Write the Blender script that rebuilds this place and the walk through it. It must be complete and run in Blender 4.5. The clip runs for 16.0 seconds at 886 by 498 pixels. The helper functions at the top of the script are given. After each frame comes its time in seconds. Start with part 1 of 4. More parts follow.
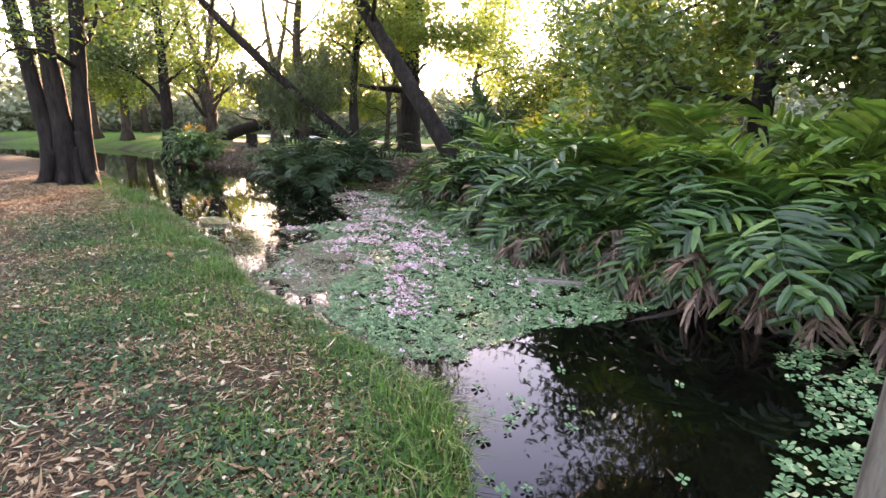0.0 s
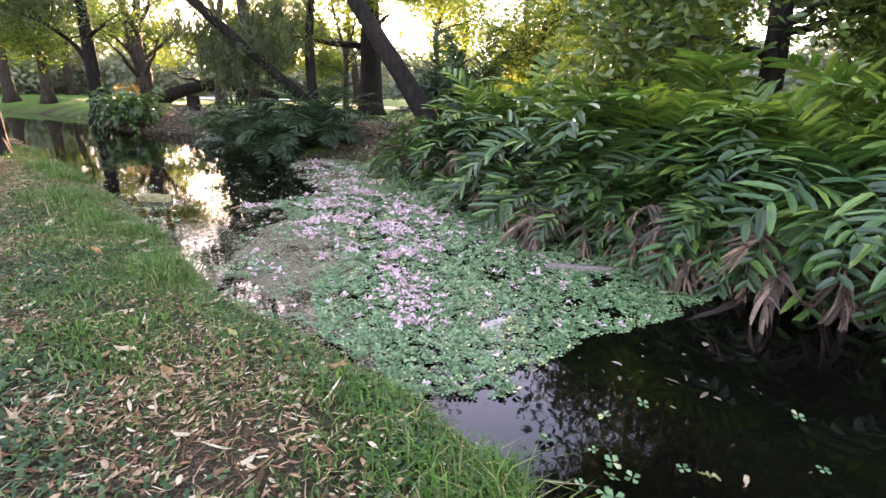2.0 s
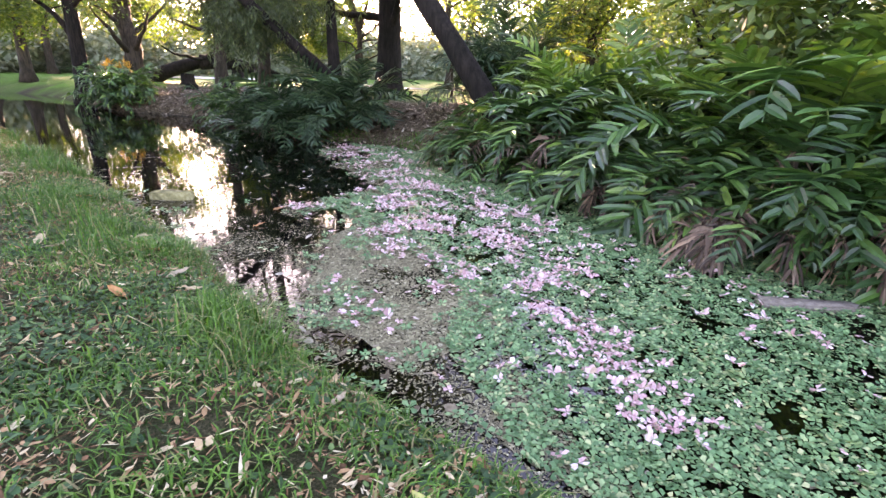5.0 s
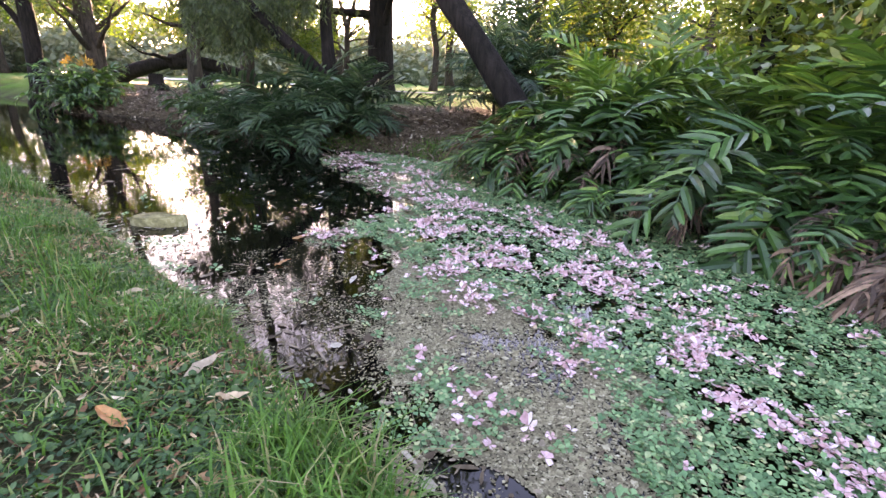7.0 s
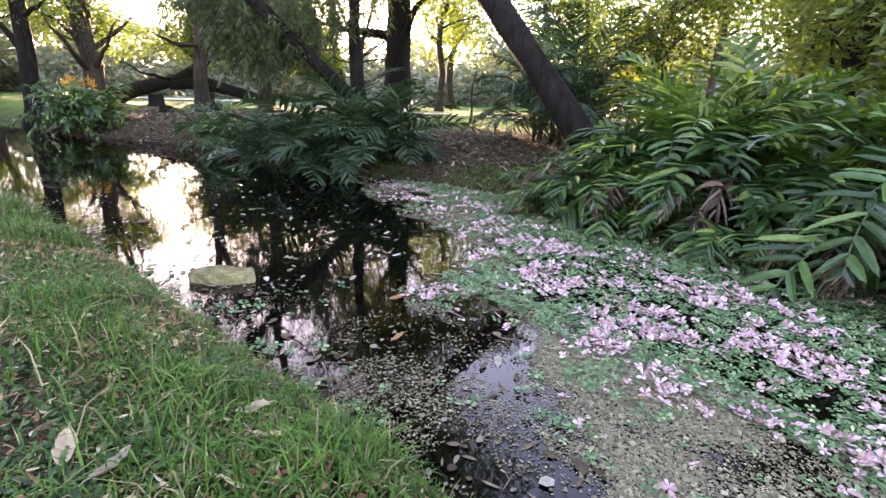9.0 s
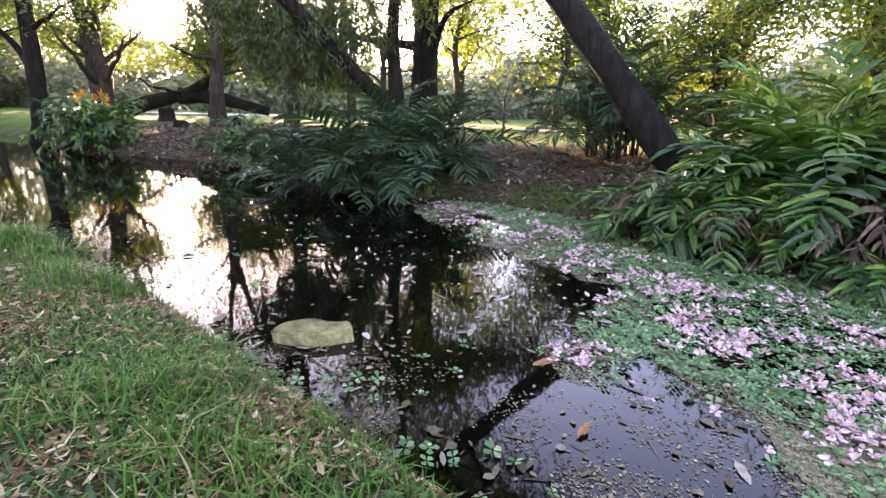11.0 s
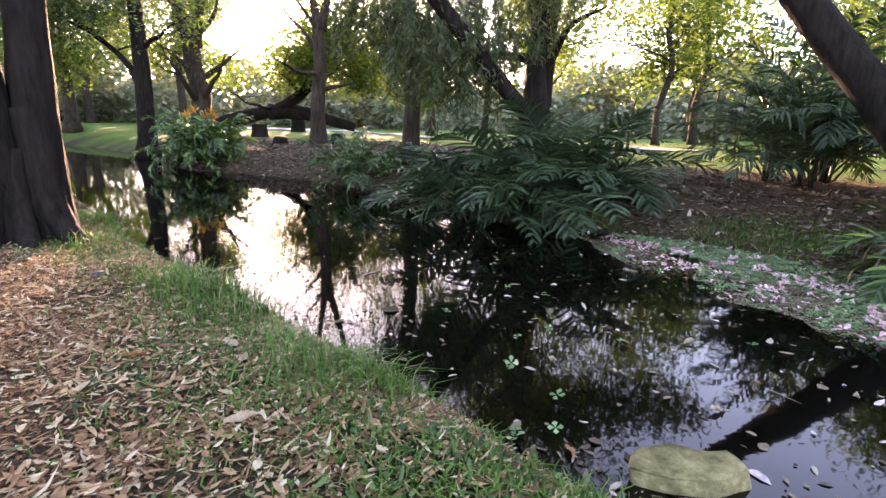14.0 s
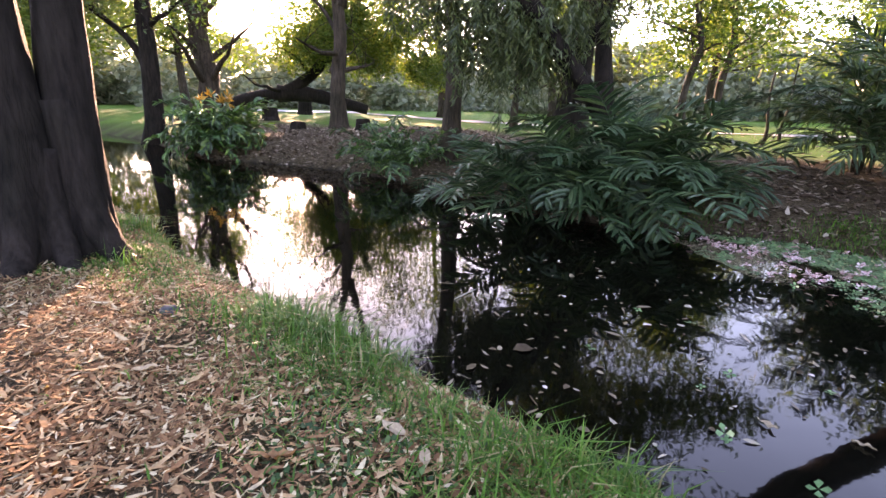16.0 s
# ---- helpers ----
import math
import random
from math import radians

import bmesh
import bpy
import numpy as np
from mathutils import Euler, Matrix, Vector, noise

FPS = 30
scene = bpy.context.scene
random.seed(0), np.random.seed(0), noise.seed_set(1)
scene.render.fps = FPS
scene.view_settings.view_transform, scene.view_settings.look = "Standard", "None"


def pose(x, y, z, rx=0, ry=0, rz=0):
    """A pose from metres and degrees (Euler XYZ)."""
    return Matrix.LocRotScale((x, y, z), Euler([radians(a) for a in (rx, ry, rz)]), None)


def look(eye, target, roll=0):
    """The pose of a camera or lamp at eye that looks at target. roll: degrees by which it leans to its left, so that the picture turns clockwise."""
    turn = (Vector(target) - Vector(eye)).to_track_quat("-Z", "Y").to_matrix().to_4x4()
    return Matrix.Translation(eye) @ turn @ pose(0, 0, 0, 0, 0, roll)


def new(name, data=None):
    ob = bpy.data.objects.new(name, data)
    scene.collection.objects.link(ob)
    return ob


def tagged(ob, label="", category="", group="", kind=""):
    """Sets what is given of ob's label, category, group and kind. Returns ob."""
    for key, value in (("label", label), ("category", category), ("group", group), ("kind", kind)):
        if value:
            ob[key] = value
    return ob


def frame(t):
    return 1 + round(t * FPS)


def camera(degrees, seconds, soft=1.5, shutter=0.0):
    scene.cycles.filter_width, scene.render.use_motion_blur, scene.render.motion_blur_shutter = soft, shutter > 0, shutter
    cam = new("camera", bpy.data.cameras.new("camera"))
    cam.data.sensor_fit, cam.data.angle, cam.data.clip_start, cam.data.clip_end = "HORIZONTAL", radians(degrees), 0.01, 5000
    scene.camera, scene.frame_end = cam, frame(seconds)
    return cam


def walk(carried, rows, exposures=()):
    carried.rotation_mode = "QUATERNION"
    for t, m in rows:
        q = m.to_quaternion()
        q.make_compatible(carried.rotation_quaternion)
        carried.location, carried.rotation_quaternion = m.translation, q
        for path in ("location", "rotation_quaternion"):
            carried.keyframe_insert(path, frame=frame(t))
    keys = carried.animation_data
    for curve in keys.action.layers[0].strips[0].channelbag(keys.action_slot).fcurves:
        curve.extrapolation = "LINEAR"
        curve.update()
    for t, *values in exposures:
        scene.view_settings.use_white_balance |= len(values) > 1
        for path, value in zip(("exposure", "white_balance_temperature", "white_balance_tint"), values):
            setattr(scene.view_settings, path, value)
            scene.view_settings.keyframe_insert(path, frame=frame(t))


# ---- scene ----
cam = camera(82.8, 16.0)
METRES, EYE, TILT, LEAN, TURN = 9.4, 1.65, -14.7, 0.0, 0.0
PATH = [
    (0, (0.835, -0.69, 1.892), (0.747, 1.253, 1.424), 1.2),
    (0.5, (0.722, -0.463, 1.878), (0.709, 1.473, 1.375), 1.3),
    (1, (0.541, -0.149, 1.862), (0.584, 1.778, 1.326), 1.2),
    (1.5, (0.397, 0.108, 1.839), (0.471, 2.025, 1.273), 1.2),
    (2, (0.283, 0.471, 1.804), (0.371, 2.377, 1.204), 1.1),
    (2.5, (0.101, 0.762, 1.765), (0.18, 2.66, 1.14), 1.1),
    (3, (-0.105, 1.038, 1.75), (-0.043, 2.932, 1.109), 1.0),
    (3.5, (-0.298, 1.344, 1.699), (-0.241, 3.235, 1.05), 1.0),
    (4, (-0.524, 1.678, 1.704), (-0.46, 3.568, 1.052), 1.0),
    (4.2, (-0.635, 1.789, 1.683), (-0.562, 3.677, 1.027), 1.1),
    (6.3, (-1.51, 3.017, 1.56), (-1.282, 4.892, 0.903), 1.9),
    (6.5, (-1.605, 3.158, 1.549), (-1.368, 5.035, 0.899), 2.0),
    (7, (-1.809, 3.483, 1.513), (-1.568, 5.362, 0.871), 1.9),
    (7.5, (-2.017, 3.831, 1.543), (-1.776, 5.714, 0.912), 1.8),
    (8, (-2.279, 4.057, 1.558), (-2.026, 5.943, 0.942), 1.8),
    (8.5, (-2.567, 4.257, 1.603), (-2.294, 6.146, 1.005), 1.9),
    (9, (-2.825, 4.456, 1.575), (-2.534, 6.349, 0.998), 1.9),
    (9.2, (-2.95, 4.536, 1.609), (-2.648, 6.427, 1.034), 2.0),
    (11.3, (-3.843, 5.599, 1.546), (-3.545, 7.508, 1.028), 1.5),
    (11.5, (-3.95, 5.665, 1.557), (-3.656, 7.577, 1.049), 1.7),
    (12, (-4.201, 5.895, 1.562), (-3.945, 7.816, 1.068), 1.7),
    (12.5, (-4.437, 6.1, 1.572), (-4.236, 8.03, 1.091), 1.7),
    (13, (-4.738, 6.337, 1.531), (-4.597, 8.273, 1.047), 1.7),
    (13.5, (-5.054, 6.609, 1.582), (-4.943, 8.545, 1.094), 1.6),
    (14, (-5.339, 6.813, 1.574), (-5.236, 8.75, 1.089), 1.6),
    (14.5, (-5.611, 6.977, 1.601), (-5.507, 8.914, 1.114), 1.6),
    (15, (-5.886, 7.226, 1.606), (-5.781, 9.157, 1.098), 1.5),
    (15.5, (-6.113, 7.485, 1.636), (-6.0, 9.409, 1.102), 1.5),
    (16, (-6.344, 7.695, 1.665), (-6.224, 9.611, 1.107), 1.4),
]
walk(cam, [(t, look(eye, target, roll)) for t, eye, target, roll in PATH],
     exposures=[(0, 4.35, 9300, 44), (4, 4.55, 8800, 46), (7, 4.42, 8600, 46), (10, 4.35, 8500, 46), (16, 4.17, 8500, 47)])

# ---------------------------------------------------------------- light
SUN_AZ, SUN_EL = -12.4, 9.6            # degrees from +y (towards +x), and above the horizon
world = bpy.data.worlds.new("sky")
scene.world = world
world.use_nodes = True
wn = world.node_tree.nodes
sky = wn.new("ShaderNodeTexSky")
sky.sky_type = "NISHITA"
sky.sun_disc = False
sky.sun_elevation = radians(SUN_EL)
sky.sun_rotation = radians(SUN_AZ) % (2 * math.pi)
sky.air_density, sky.dust_density, sky.ozone_density = 0.8, 0.3, 1.4
wn["Background"].inputs["Strength"].default_value = 0.15
world.node_tree.links.new(sky.outputs[0], wn["Background"].inputs["Color"])
sun_data = bpy.data.lights.new("sun", "SUN")
sun_data.energy, sun_data.angle, sun_data.color = 3.2, radians(0.6), (1.0, 0.80, 0.58)
sun = new("sun", sun_data)
_az, _el = radians(SUN_AZ), radians(SUN_EL)
sun.matrix_world = look((math.sin(_az) * math.cos(_el) * 50, math.cos(_az) * math.cos(_el) * 50, math.sin(_el) * 50), (0, 0, 0))

rng = np.random.default_rng(7)


# ---------------------------------------------------------------- materials
def material(name):
    m = bpy.data.materials.new(name)
    m.use_nodes = True
    n, l = m.node_tree.nodes, m.node_tree.links
    return m, n, l, n["Principled BSDF"]


def ramp(n, l, source, stops):
    r = n.new("ShaderNodeValToRGB")
    while len(r.color_ramp.elements) < len(stops):
        r.color_ramp.elements.new(0.5)
    for e, (p, c) in zip(r.color_ramp.elements, stops):
        e.position, e.color = p, (*c, 1)
    l.new(source, r.inputs[0])
    return r.outputs[0]


def noise_of(n, l, scale, detail=4, coords="Object", rough=0.6):
    tc = n.new("ShaderNodeTexCoord")
    t = n.new("ShaderNodeTexNoise")
    t.inputs["Scale"].default_value, t.inputs["Detail"].default_value, t.inputs["Roughness"].default_value = scale, detail, rough
    l.new(tc.outputs[coords], t.inputs["Vector"])
    return t.outputs["Fac"]


def mixed(n, l, a, b, fac, mode="MIX"):
    x = n.new("ShaderNodeMix")
    x.data_type, x.blend_type = "RGBA", mode
    for s, v in ((x.inputs[6], a), (x.inputs[7], b), (x.inputs[0], fac)):
        if isinstance(v, bpy.types.NodeSocket):
            l.new(v, s)
        elif isinstance(v, tuple):
            s.default_value = (*v, 1)
        else:
            s.default_value = v
    return x.outputs[2]


def bumped(n, l, p, height, strength, dist=0.02):
    b = n.new("ShaderNodeBump")
    b.inputs["Strength"].default_value, b.inputs["Distance"].default_value = strength, dist
    l.new(height, b.inputs["Height"])
    l.new(b.outputs[0], p.inputs["Normal"])


def leaf_material(name, stops, rough=0.45, glow=0.35, grain=30, object_random=True, spec=0.5):
    """Leaves: colour by piece, a fine blotch, light coming through."""
    m, n, l, p = material(name)
    geo = n.new("ShaderNodeNewGeometry")
    src = geo.outputs["Random Per Island"]
    col = ramp(n, l, src, stops)
    blotch = noise_of(n, l, grain, 3)
    col = mixed(n, l, col, ramp(n, l, blotch, [(0.3, (0.65, 0.65, 0.6)), (0.7, (1.15, 1.15, 1.1))]), 1.0, "MULTIPLY")
    if object_random:
        info = n.new("ShaderNodeObjectInfo")
        col = mixed(n, l, col, ramp(n, l, info.outputs["Random"], [(0, (0.75, 0.8, 0.8)), (1, (1.2, 1.15, 1.0))]), 1.0, "MULTIPLY")
    l.new(col, p.inputs["Base Color"])
    p.inputs["Roughness"].default_value = rough
    p.inputs["Specular IOR Level"].default_value = spec
    if glow:
        tr = n.new("ShaderNodeBsdfTranslucent")
        tcol = mixed(n, l, col, (1.15, 1.25, 0.72), 1.0, "MULTIPLY")
        l.new(tcol, tr.inputs["Color"])
        mx = n.new("ShaderNodeMixShader")
        mx.inputs[0].default_value = glow
        l.new(p.outputs[0], mx.inputs[1])
        l.new(tr.outputs[0], mx.inputs[2])
        l.new(mx.outputs[0], n["Material Output"].inputs["Surface"])
    return m


def bark_material(name, dark, light, scale=6.0):
    m, n, l, p = material(name)
    tc = n.new("ShaderNodeTexCoord")
    mp = n.new("ShaderNodeMapping")
    mp.inputs["Scale"].default_value = (scale, scale, scale * 0.18)
    l.new(tc.outputs["Object"], mp.inputs["Vector"])
    t = n.new("ShaderNodeTexNoise")
    t.inputs["Scale"].default_value, t.inputs["Detail"].default_value, t.inputs["Roughness"].default_value = 2.2, 8, 0.7
    l.new(mp.outputs[0], t.inputs["Vector"])
    big = noise_of(n, l, 1.3, 3)
    col = ramp(n, l, t.outputs["Fac"], [(0.3, dark), (0.7, light)])
    col = mixed(n, l, col, ramp(n, l, big, [(0.35, (0.7, 0.75, 0.65)), (0.65, (1.2, 1.15, 1.1))]), 1.0, "MULTIPLY")
    l.new(col, p.inputs["Base Color"])
    p.inputs["Roughness"].default_value = 0.9
    p.inputs["Specular IOR Level"].default_value = 0.1
    bumped(n, l, p, t.outputs["Fac"], 0.9, 0.03)
    return m


def ground_material():
    m, n, l, p = material("park_ground")
    at = n.new("ShaderNodeAttribute")
    at.attribute_name = "cover"
    sep = n.new("ShaderNodeSeparateColor")
    l.new(at.outputs["Color"], sep.inputs[0])
    fine = noise_of(n, l, 75, 8, rough=0.8)
    mid = noise_of(n, l, 3.0, 5)
    soil = ramp(n, l, fine, [(0.36, (0.010, 0.008, 0.005)), (0.5, (0.065, 0.048, 0.028)), (0.64, (0.21, 0.155, 0.10))])
    turf = ramp(n, l, fine, [(0.25, (0.008, 0.014, 0.005)), (0.55, (0.032, 0.048, 0.016)), (0.8, (0.10, 0.11, 0.045))])
    lawn = ramp(n, l, mixed(n, l, mid, fine, 0.35), [(0.3, (0.032, 0.09, 0.013)), (0.55, (0.055, 0.135, 0.02)), (0.75, (0.09, 0.17, 0.032))])
    # dark tone for creek mud, also used to deepen the shade below the ferns
    mud_and_shade = ramp(n, l, fine, [(0.3, (0.010, 0.008, 0.006)), (0.7, (0.05, 0.04, 0.028))])
    col = mixed(n, l, soil, turf, sep.outputs[0])
    col = mixed(n, l, col, lawn, sep.outputs[1])
    col = mixed(n, l, col, mud_and_shade, sep.outputs[2])
    l.new(col, p.inputs["Base Color"])
    p.inputs["Roughness"].default_value = 0.95
    p.inputs["Specular IOR Level"].default_value = 0.08
    bumped(n, l, p, fine, 1.0, 0.03)
    return m


def water_material():
    m, n, l, p = material("pond_water")
    p.inputs["Base Color"].default_value = (0.0018, 0.0018, 0.0012, 1)
    p.inputs["Roughness"].default_value = 0.03
    p.inputs["IOR"].default_value = 1.33
    tc = n.new("ShaderNodeTexCoord")
    t = n.new("ShaderNodeTexNoise")
    t.inputs["Scale"].default_value, t.inputs["Detail"].default_value = 3.5, 3
    l.new(tc.outputs["Object"], t.inputs["Vector"])
    bumped(n, l, p, t.outputs["Fac"], 0.06, 0.02)
    return m


def plain_material(name, stops, scale=20, rough=0.8, bump=0.3):
    m, n, l, p = material(name)
    f = noise_of(n, l, scale, 6, rough=0.7)
    l.new(ramp(n, l, f, stops), p.inputs["Base Color"])
    p.inputs["Specular IOR Level"].default_value = 0.2
    p.inputs["Roughness"].default_value = rough
    bumped(n, l, p, f, bump, 0.02)
    return m


GROUND = ground_material()
WATER = water_material()
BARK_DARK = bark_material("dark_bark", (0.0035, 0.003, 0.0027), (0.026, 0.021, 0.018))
BARK_GREY = bark_material("grey_bark", (0.012, 0.010, 0.008), (0.075, 0.058, 0.046))
BARK_PALE = bark_material("pale_bark", (0.06, 0.052, 0.045), (0.24, 0.21, 0.185), 9)
FERN = leaf_material("fern_green", [(0, (0.010, 0.046, 0.013)), (0.5, (0.023, 0.088, 0.022)), (0.85, (0.05, 0.145, 0.032)), (1, (0.12, 0.22, 0.05))], 0.38, 0.18, 12, True, 0.45)
# lighter fern green for the rear rows, backlight put into the colour
FERN_BACKLIT = leaf_material("backlit_fern_green", [(0, (0.045, 0.125, 0.02)), (0.5, (0.075, 0.18, 0.035)), (1, (0.18, 0.27, 0.06))], 0.38, 0.34, 12, True, 0.5)
FERN_DEAD = leaf_material("dead_fern", [(0, (0.035, 0.02, 0.013)), (0.6, (0.10, 0.06, 0.042)), (1, (0.24, 0.155, 0.115))], 0.8, 0.1, 20)
PALM = leaf_material("palm_green", [(0, (0.015, 0.045, 0.022)), (0.7, (0.028, 0.075, 0.036)), (1, (0.075, 0.13, 0.06))], 0.45, 0.2, 12, True, 0.35)
FOLIAGE = leaf_material("tree_leaves", [(0, (0.04, 0.085, 0.016)), (0.5, (0.075, 0.13, 0.026)), (0.85, (0.12, 0.165, 0.038)), (1, (0.19, 0.195, 0.05))], 0.5, 0.55, 8, True, 0.3)
FOLIAGE_DARK = leaf_material("dark_tree_leaves", [(0, (0.03, 0.07, 0.018)), (0.6, (0.055, 0.115, 0.025)), (1, (0.11, 0.165, 0.032))], 0.45, 0.35, 8)
FOLIAGE_LIGHT = leaf_material("light_tree_leaves", [(0, (0.08, 0.14, 0.025)), (0.5, (0.125, 0.185, 0.046)), (1, (0.2, 0.22, 0.07))], 0.5, 0.6, 8, True, 0.3)
# distant leaves: pale grey-green, with the haze of distance put into the colour
FOLIAGE_HAZED = leaf_material("hazed_far_leaves", [(0, (0.11, 0.14, 0.095)), (0.5, (0.17, 0.20, 0.14)), (1, (0.24, 0.26, 0.18))], 0.7, 0.15, 3, False, 0.1)
WEEPING = leaf_material("weeping_leaves", [(0, (0.03, 0.055, 0.018)), (0.6, (0.055, 0.088, 0.028)), (1, (0.11, 0.14, 0.05))], 0.5, 0.35, 8)
GRASS = leaf_material("grass_blades", [(0, (0.018, 0.072, 0.012)), (0.5, (0.04, 0.14, 0.02)), (0.86, (0.085, 0.21, 0.034)), (0.94, (0.18, 0.18, 0.07)), (1, (0.34, 0.27, 0.16))], 0.5, 0.25, 5, False, 0.18)
LITTER = leaf_material("leaf_litter", [(0, (0.06, 0.032, 0.016)), (0.35, (0.20, 0.10, 0.054)), (0.62, (0.33, 0.195, 0.105)), (0.84, (0.42, 0.30, 0.18)), (1, (0.56, 0.47, 0.33))], 0.85, 0.12, 40, False, 0.12)
PADS = leaf_material("water_clover", [(0, (0.035, 0.11, 0.045)), (0.5, (0.08, 0.195, 0.08)), (0.85, (0.15, 0.28, 0.125)), (0.95, (0.28, 0.34, 0.17)), (1, (0.40, 0.38, 0.2))], 0.5, 0.1, 30, False, 0.25)
PETAL = leaf_material("pink_petals", [(0, (0.34, 0.18, 0.18)), (0.3, (0.56, 0.34, 0.37)), (0.7, (0.67, 0.46, 0.505)), (0.9, (0.74, 0.62, 0.66)), (1, (0.40, 0.27, 0.18))], 0.6, 0.2, 40, False, 0.2)
DEBRIS = leaf_material("floating_debris", [(0, (0.04, 0.028, 0.018)), (0.5, (0.12, 0.09, 0.06)), (0.9, (0.2, 0.165, 0.12)), (1, (0.30, 0.27, 0.22))], 0.75, 0.0, 40, False, 0.1)
DRIFT = leaf_material("drifting_leaf", [(0, (0.12, 0.09, 0.06)), (0.5, (0.26, 0.21, 0.15)), (0.8, (0.42, 0.37, 0.32)), (1, (0.62, 0.5, 0.54))], 0.75, 0.05, 40, False, 0.1)
SCUM = leaf_material("floating_specks", [(0, (0.085, 0.074, 0.046)), (0.5, (0.16, 0.14, 0.088)), (0.85, (0.225, 0.205, 0.125)), (1, (0.36, 0.33, 0.23))], 0.85, 0.0, 40, False, 0.1)
FLOWER_ORANGE = leaf_material("orange_bracts", [(0, (0.36, 0.15, 0.03)), (1, (0.46, 0.28, 0.05))], 0.5, 0.3, 10)
STONE = plain_material("mossy_stone", [(0.3, (0.06, 0.055, 0.02)), (0.5, (0.19, 0.165, 0.07)), (0.7, (0.36, 0.32, 0.17))], 9, 0.85, 0.6)
WOOD_WET = plain_material("wet_log", [(0.3, (0.010, 0.007, 0.005)), (0.7, (0.04, 0.027, 0.018))], 14, 0.7, 0.5)
WOOD_PALE = plain_material("weathered_plank", [(0.3, (0.08, 0.065, 0.05)), (0.7, (0.22, 0.19, 0.155))], 22, 0.8, 0.4)
WEEDS = leaf_material("weed_leaves", [(0, (0.016, 0.05, 0.02)), (0.6, (0.034, 0.09, 0.034)), (1, (0.09, 0.16, 0.055))], 0.55, 0.2, 20, False, 0.18)
LITTER_OLD = leaf_material("weathered_litter", [(0, (0.05, 0.034, 0.024)), (0.5, (0.13, 0.09, 0.066)), (0.85, (0.22, 0.17, 0.135)), (1, (0.40, 0.34, 0.28))], 0.8, 0.08, 40, False, 0.2)
LEAF_TAN = leaf_material("tan_leaf", [(0, (0.34, 0.24, 0.16)), (1, (0.46, 0.35, 0.25))], 0.75, 0.12, 30)
LEAF_RUST = leaf_material("rust_leaf", [(0, (0.30, 0.13, 0.05)), (1, (0.42, 0.2, 0.09))], 0.7, 0.15, 30)
LEAF_GREEN = leaf_material("yellowing_leaf", [(0, (0.25, 0.28, 0.08)), (1, (0.38, 0.36, 0.14))], 0.6, 0.2, 30)
STONE_GREY = plain_material("grey_stone", [(0.3, (0.03, 0.03, 0.032)), (0.7, (0.09, 0.09, 0.095))], 16, 0.85, 0.5)
# ridge trees greyed the same way, haze painted into the base colour
RIDGE_HAZED = plain_material("hazed_ridge_woods", [(0.3, (0.10, 0.13, 0.085)), (0.5, (0.16, 0.19, 0.13)), (0.7, (0.22, 0.24, 0.17))], 0.9, 0.95, 0.8)
PATHING = plain_material("path_concrete", [(0.3, (0.22, 0.21, 0.19)), (0.7, (0.32, 0.31, 0.28))], 6, 0.9, 0.2)
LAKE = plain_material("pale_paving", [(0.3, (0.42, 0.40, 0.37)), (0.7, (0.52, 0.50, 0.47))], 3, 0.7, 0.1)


# ---------------------------------------------------------------- mesh tools
def mesh_object(name, verts, faces, mat, parent=None, label="", smooth=False):
    me = bpy.data.meshes.new(name)
    me.from_pydata(verts if isinstance(verts, list) else verts.tolist(), [], faces if isinstance(faces, list) else faces.tolist())
    me.materials.append(mat)
    if smooth:
        me.polygons.foreach_set("use_smooth", [True] * len(me.polygons))
    ob = new(name, me)
    if parent:
        ob.parent = parent
    return tagged(ob, label)


def tube(points, radii, seg=10, wobble=0.0, seed=0):
    """Vertices and faces of a tapering limb along points."""
    r = np.random.default_rng(seed)
    pts = [Vector(p) for p in points]
    verts, faces = [], []
    ref = Vector((0.31, 0.95, 0.05)).normalized()
    for i, p in enumerate(pts):
        d = (pts[min(i + 1, len(pts) - 1)] - pts[max(i - 1, 0)]).normalized()
        u = d.cross(ref)
        u = u.normalized() if u.length > 0.05 else d.orthogonal().normalized()
        v = d.cross(u)
        for k in range(seg):
            a = 2 * math.pi * k / seg
            q = radii[i] * (1 + wobble * (r.random() - 0.5))
            verts.append(tuple(p + u * math.cos(a) * q + v * math.sin(a) * q))
    for i in range(len(pts) - 1):
        for k in range(seg):
            a, b = i * seg + k, i * seg + (k + 1) % seg
            faces.append((a, b, b + seg, a + seg))
    faces.append(tuple(range(seg))[::-1])
    faces.append(tuple((len(pts) - 1) * seg + k for k in range(seg)))
    return verts, faces


def joined(pieces):
    verts, faces = [], []
    for v, f in pieces:
        o = len(verts)
        verts += v
        faces += [tuple(i + o for i in q) for q in f]
    return verts, faces


def smooth_line(points, n):
    """Resample a polyline by a Catmull-Rom curve."""
    p = np.array(points, float)
    p = np.vstack([2 * p[0] - p[1], p, 2 * p[-1] - p[-2]])
    out = []
    for s in np.linspace(0, len(p) - 3 - 1e-6, n):
        i = int(s)
        t = s - i
        a, b, c, d = p[i:i + 4]
        out.append(0.5 * (2 * b + (c - a) * t + (2 * a - 5 * b + 4 * c - d) * t ** 2 + (3 * b - a - 3 * c + d) * t ** 3))
    return np.array(out)


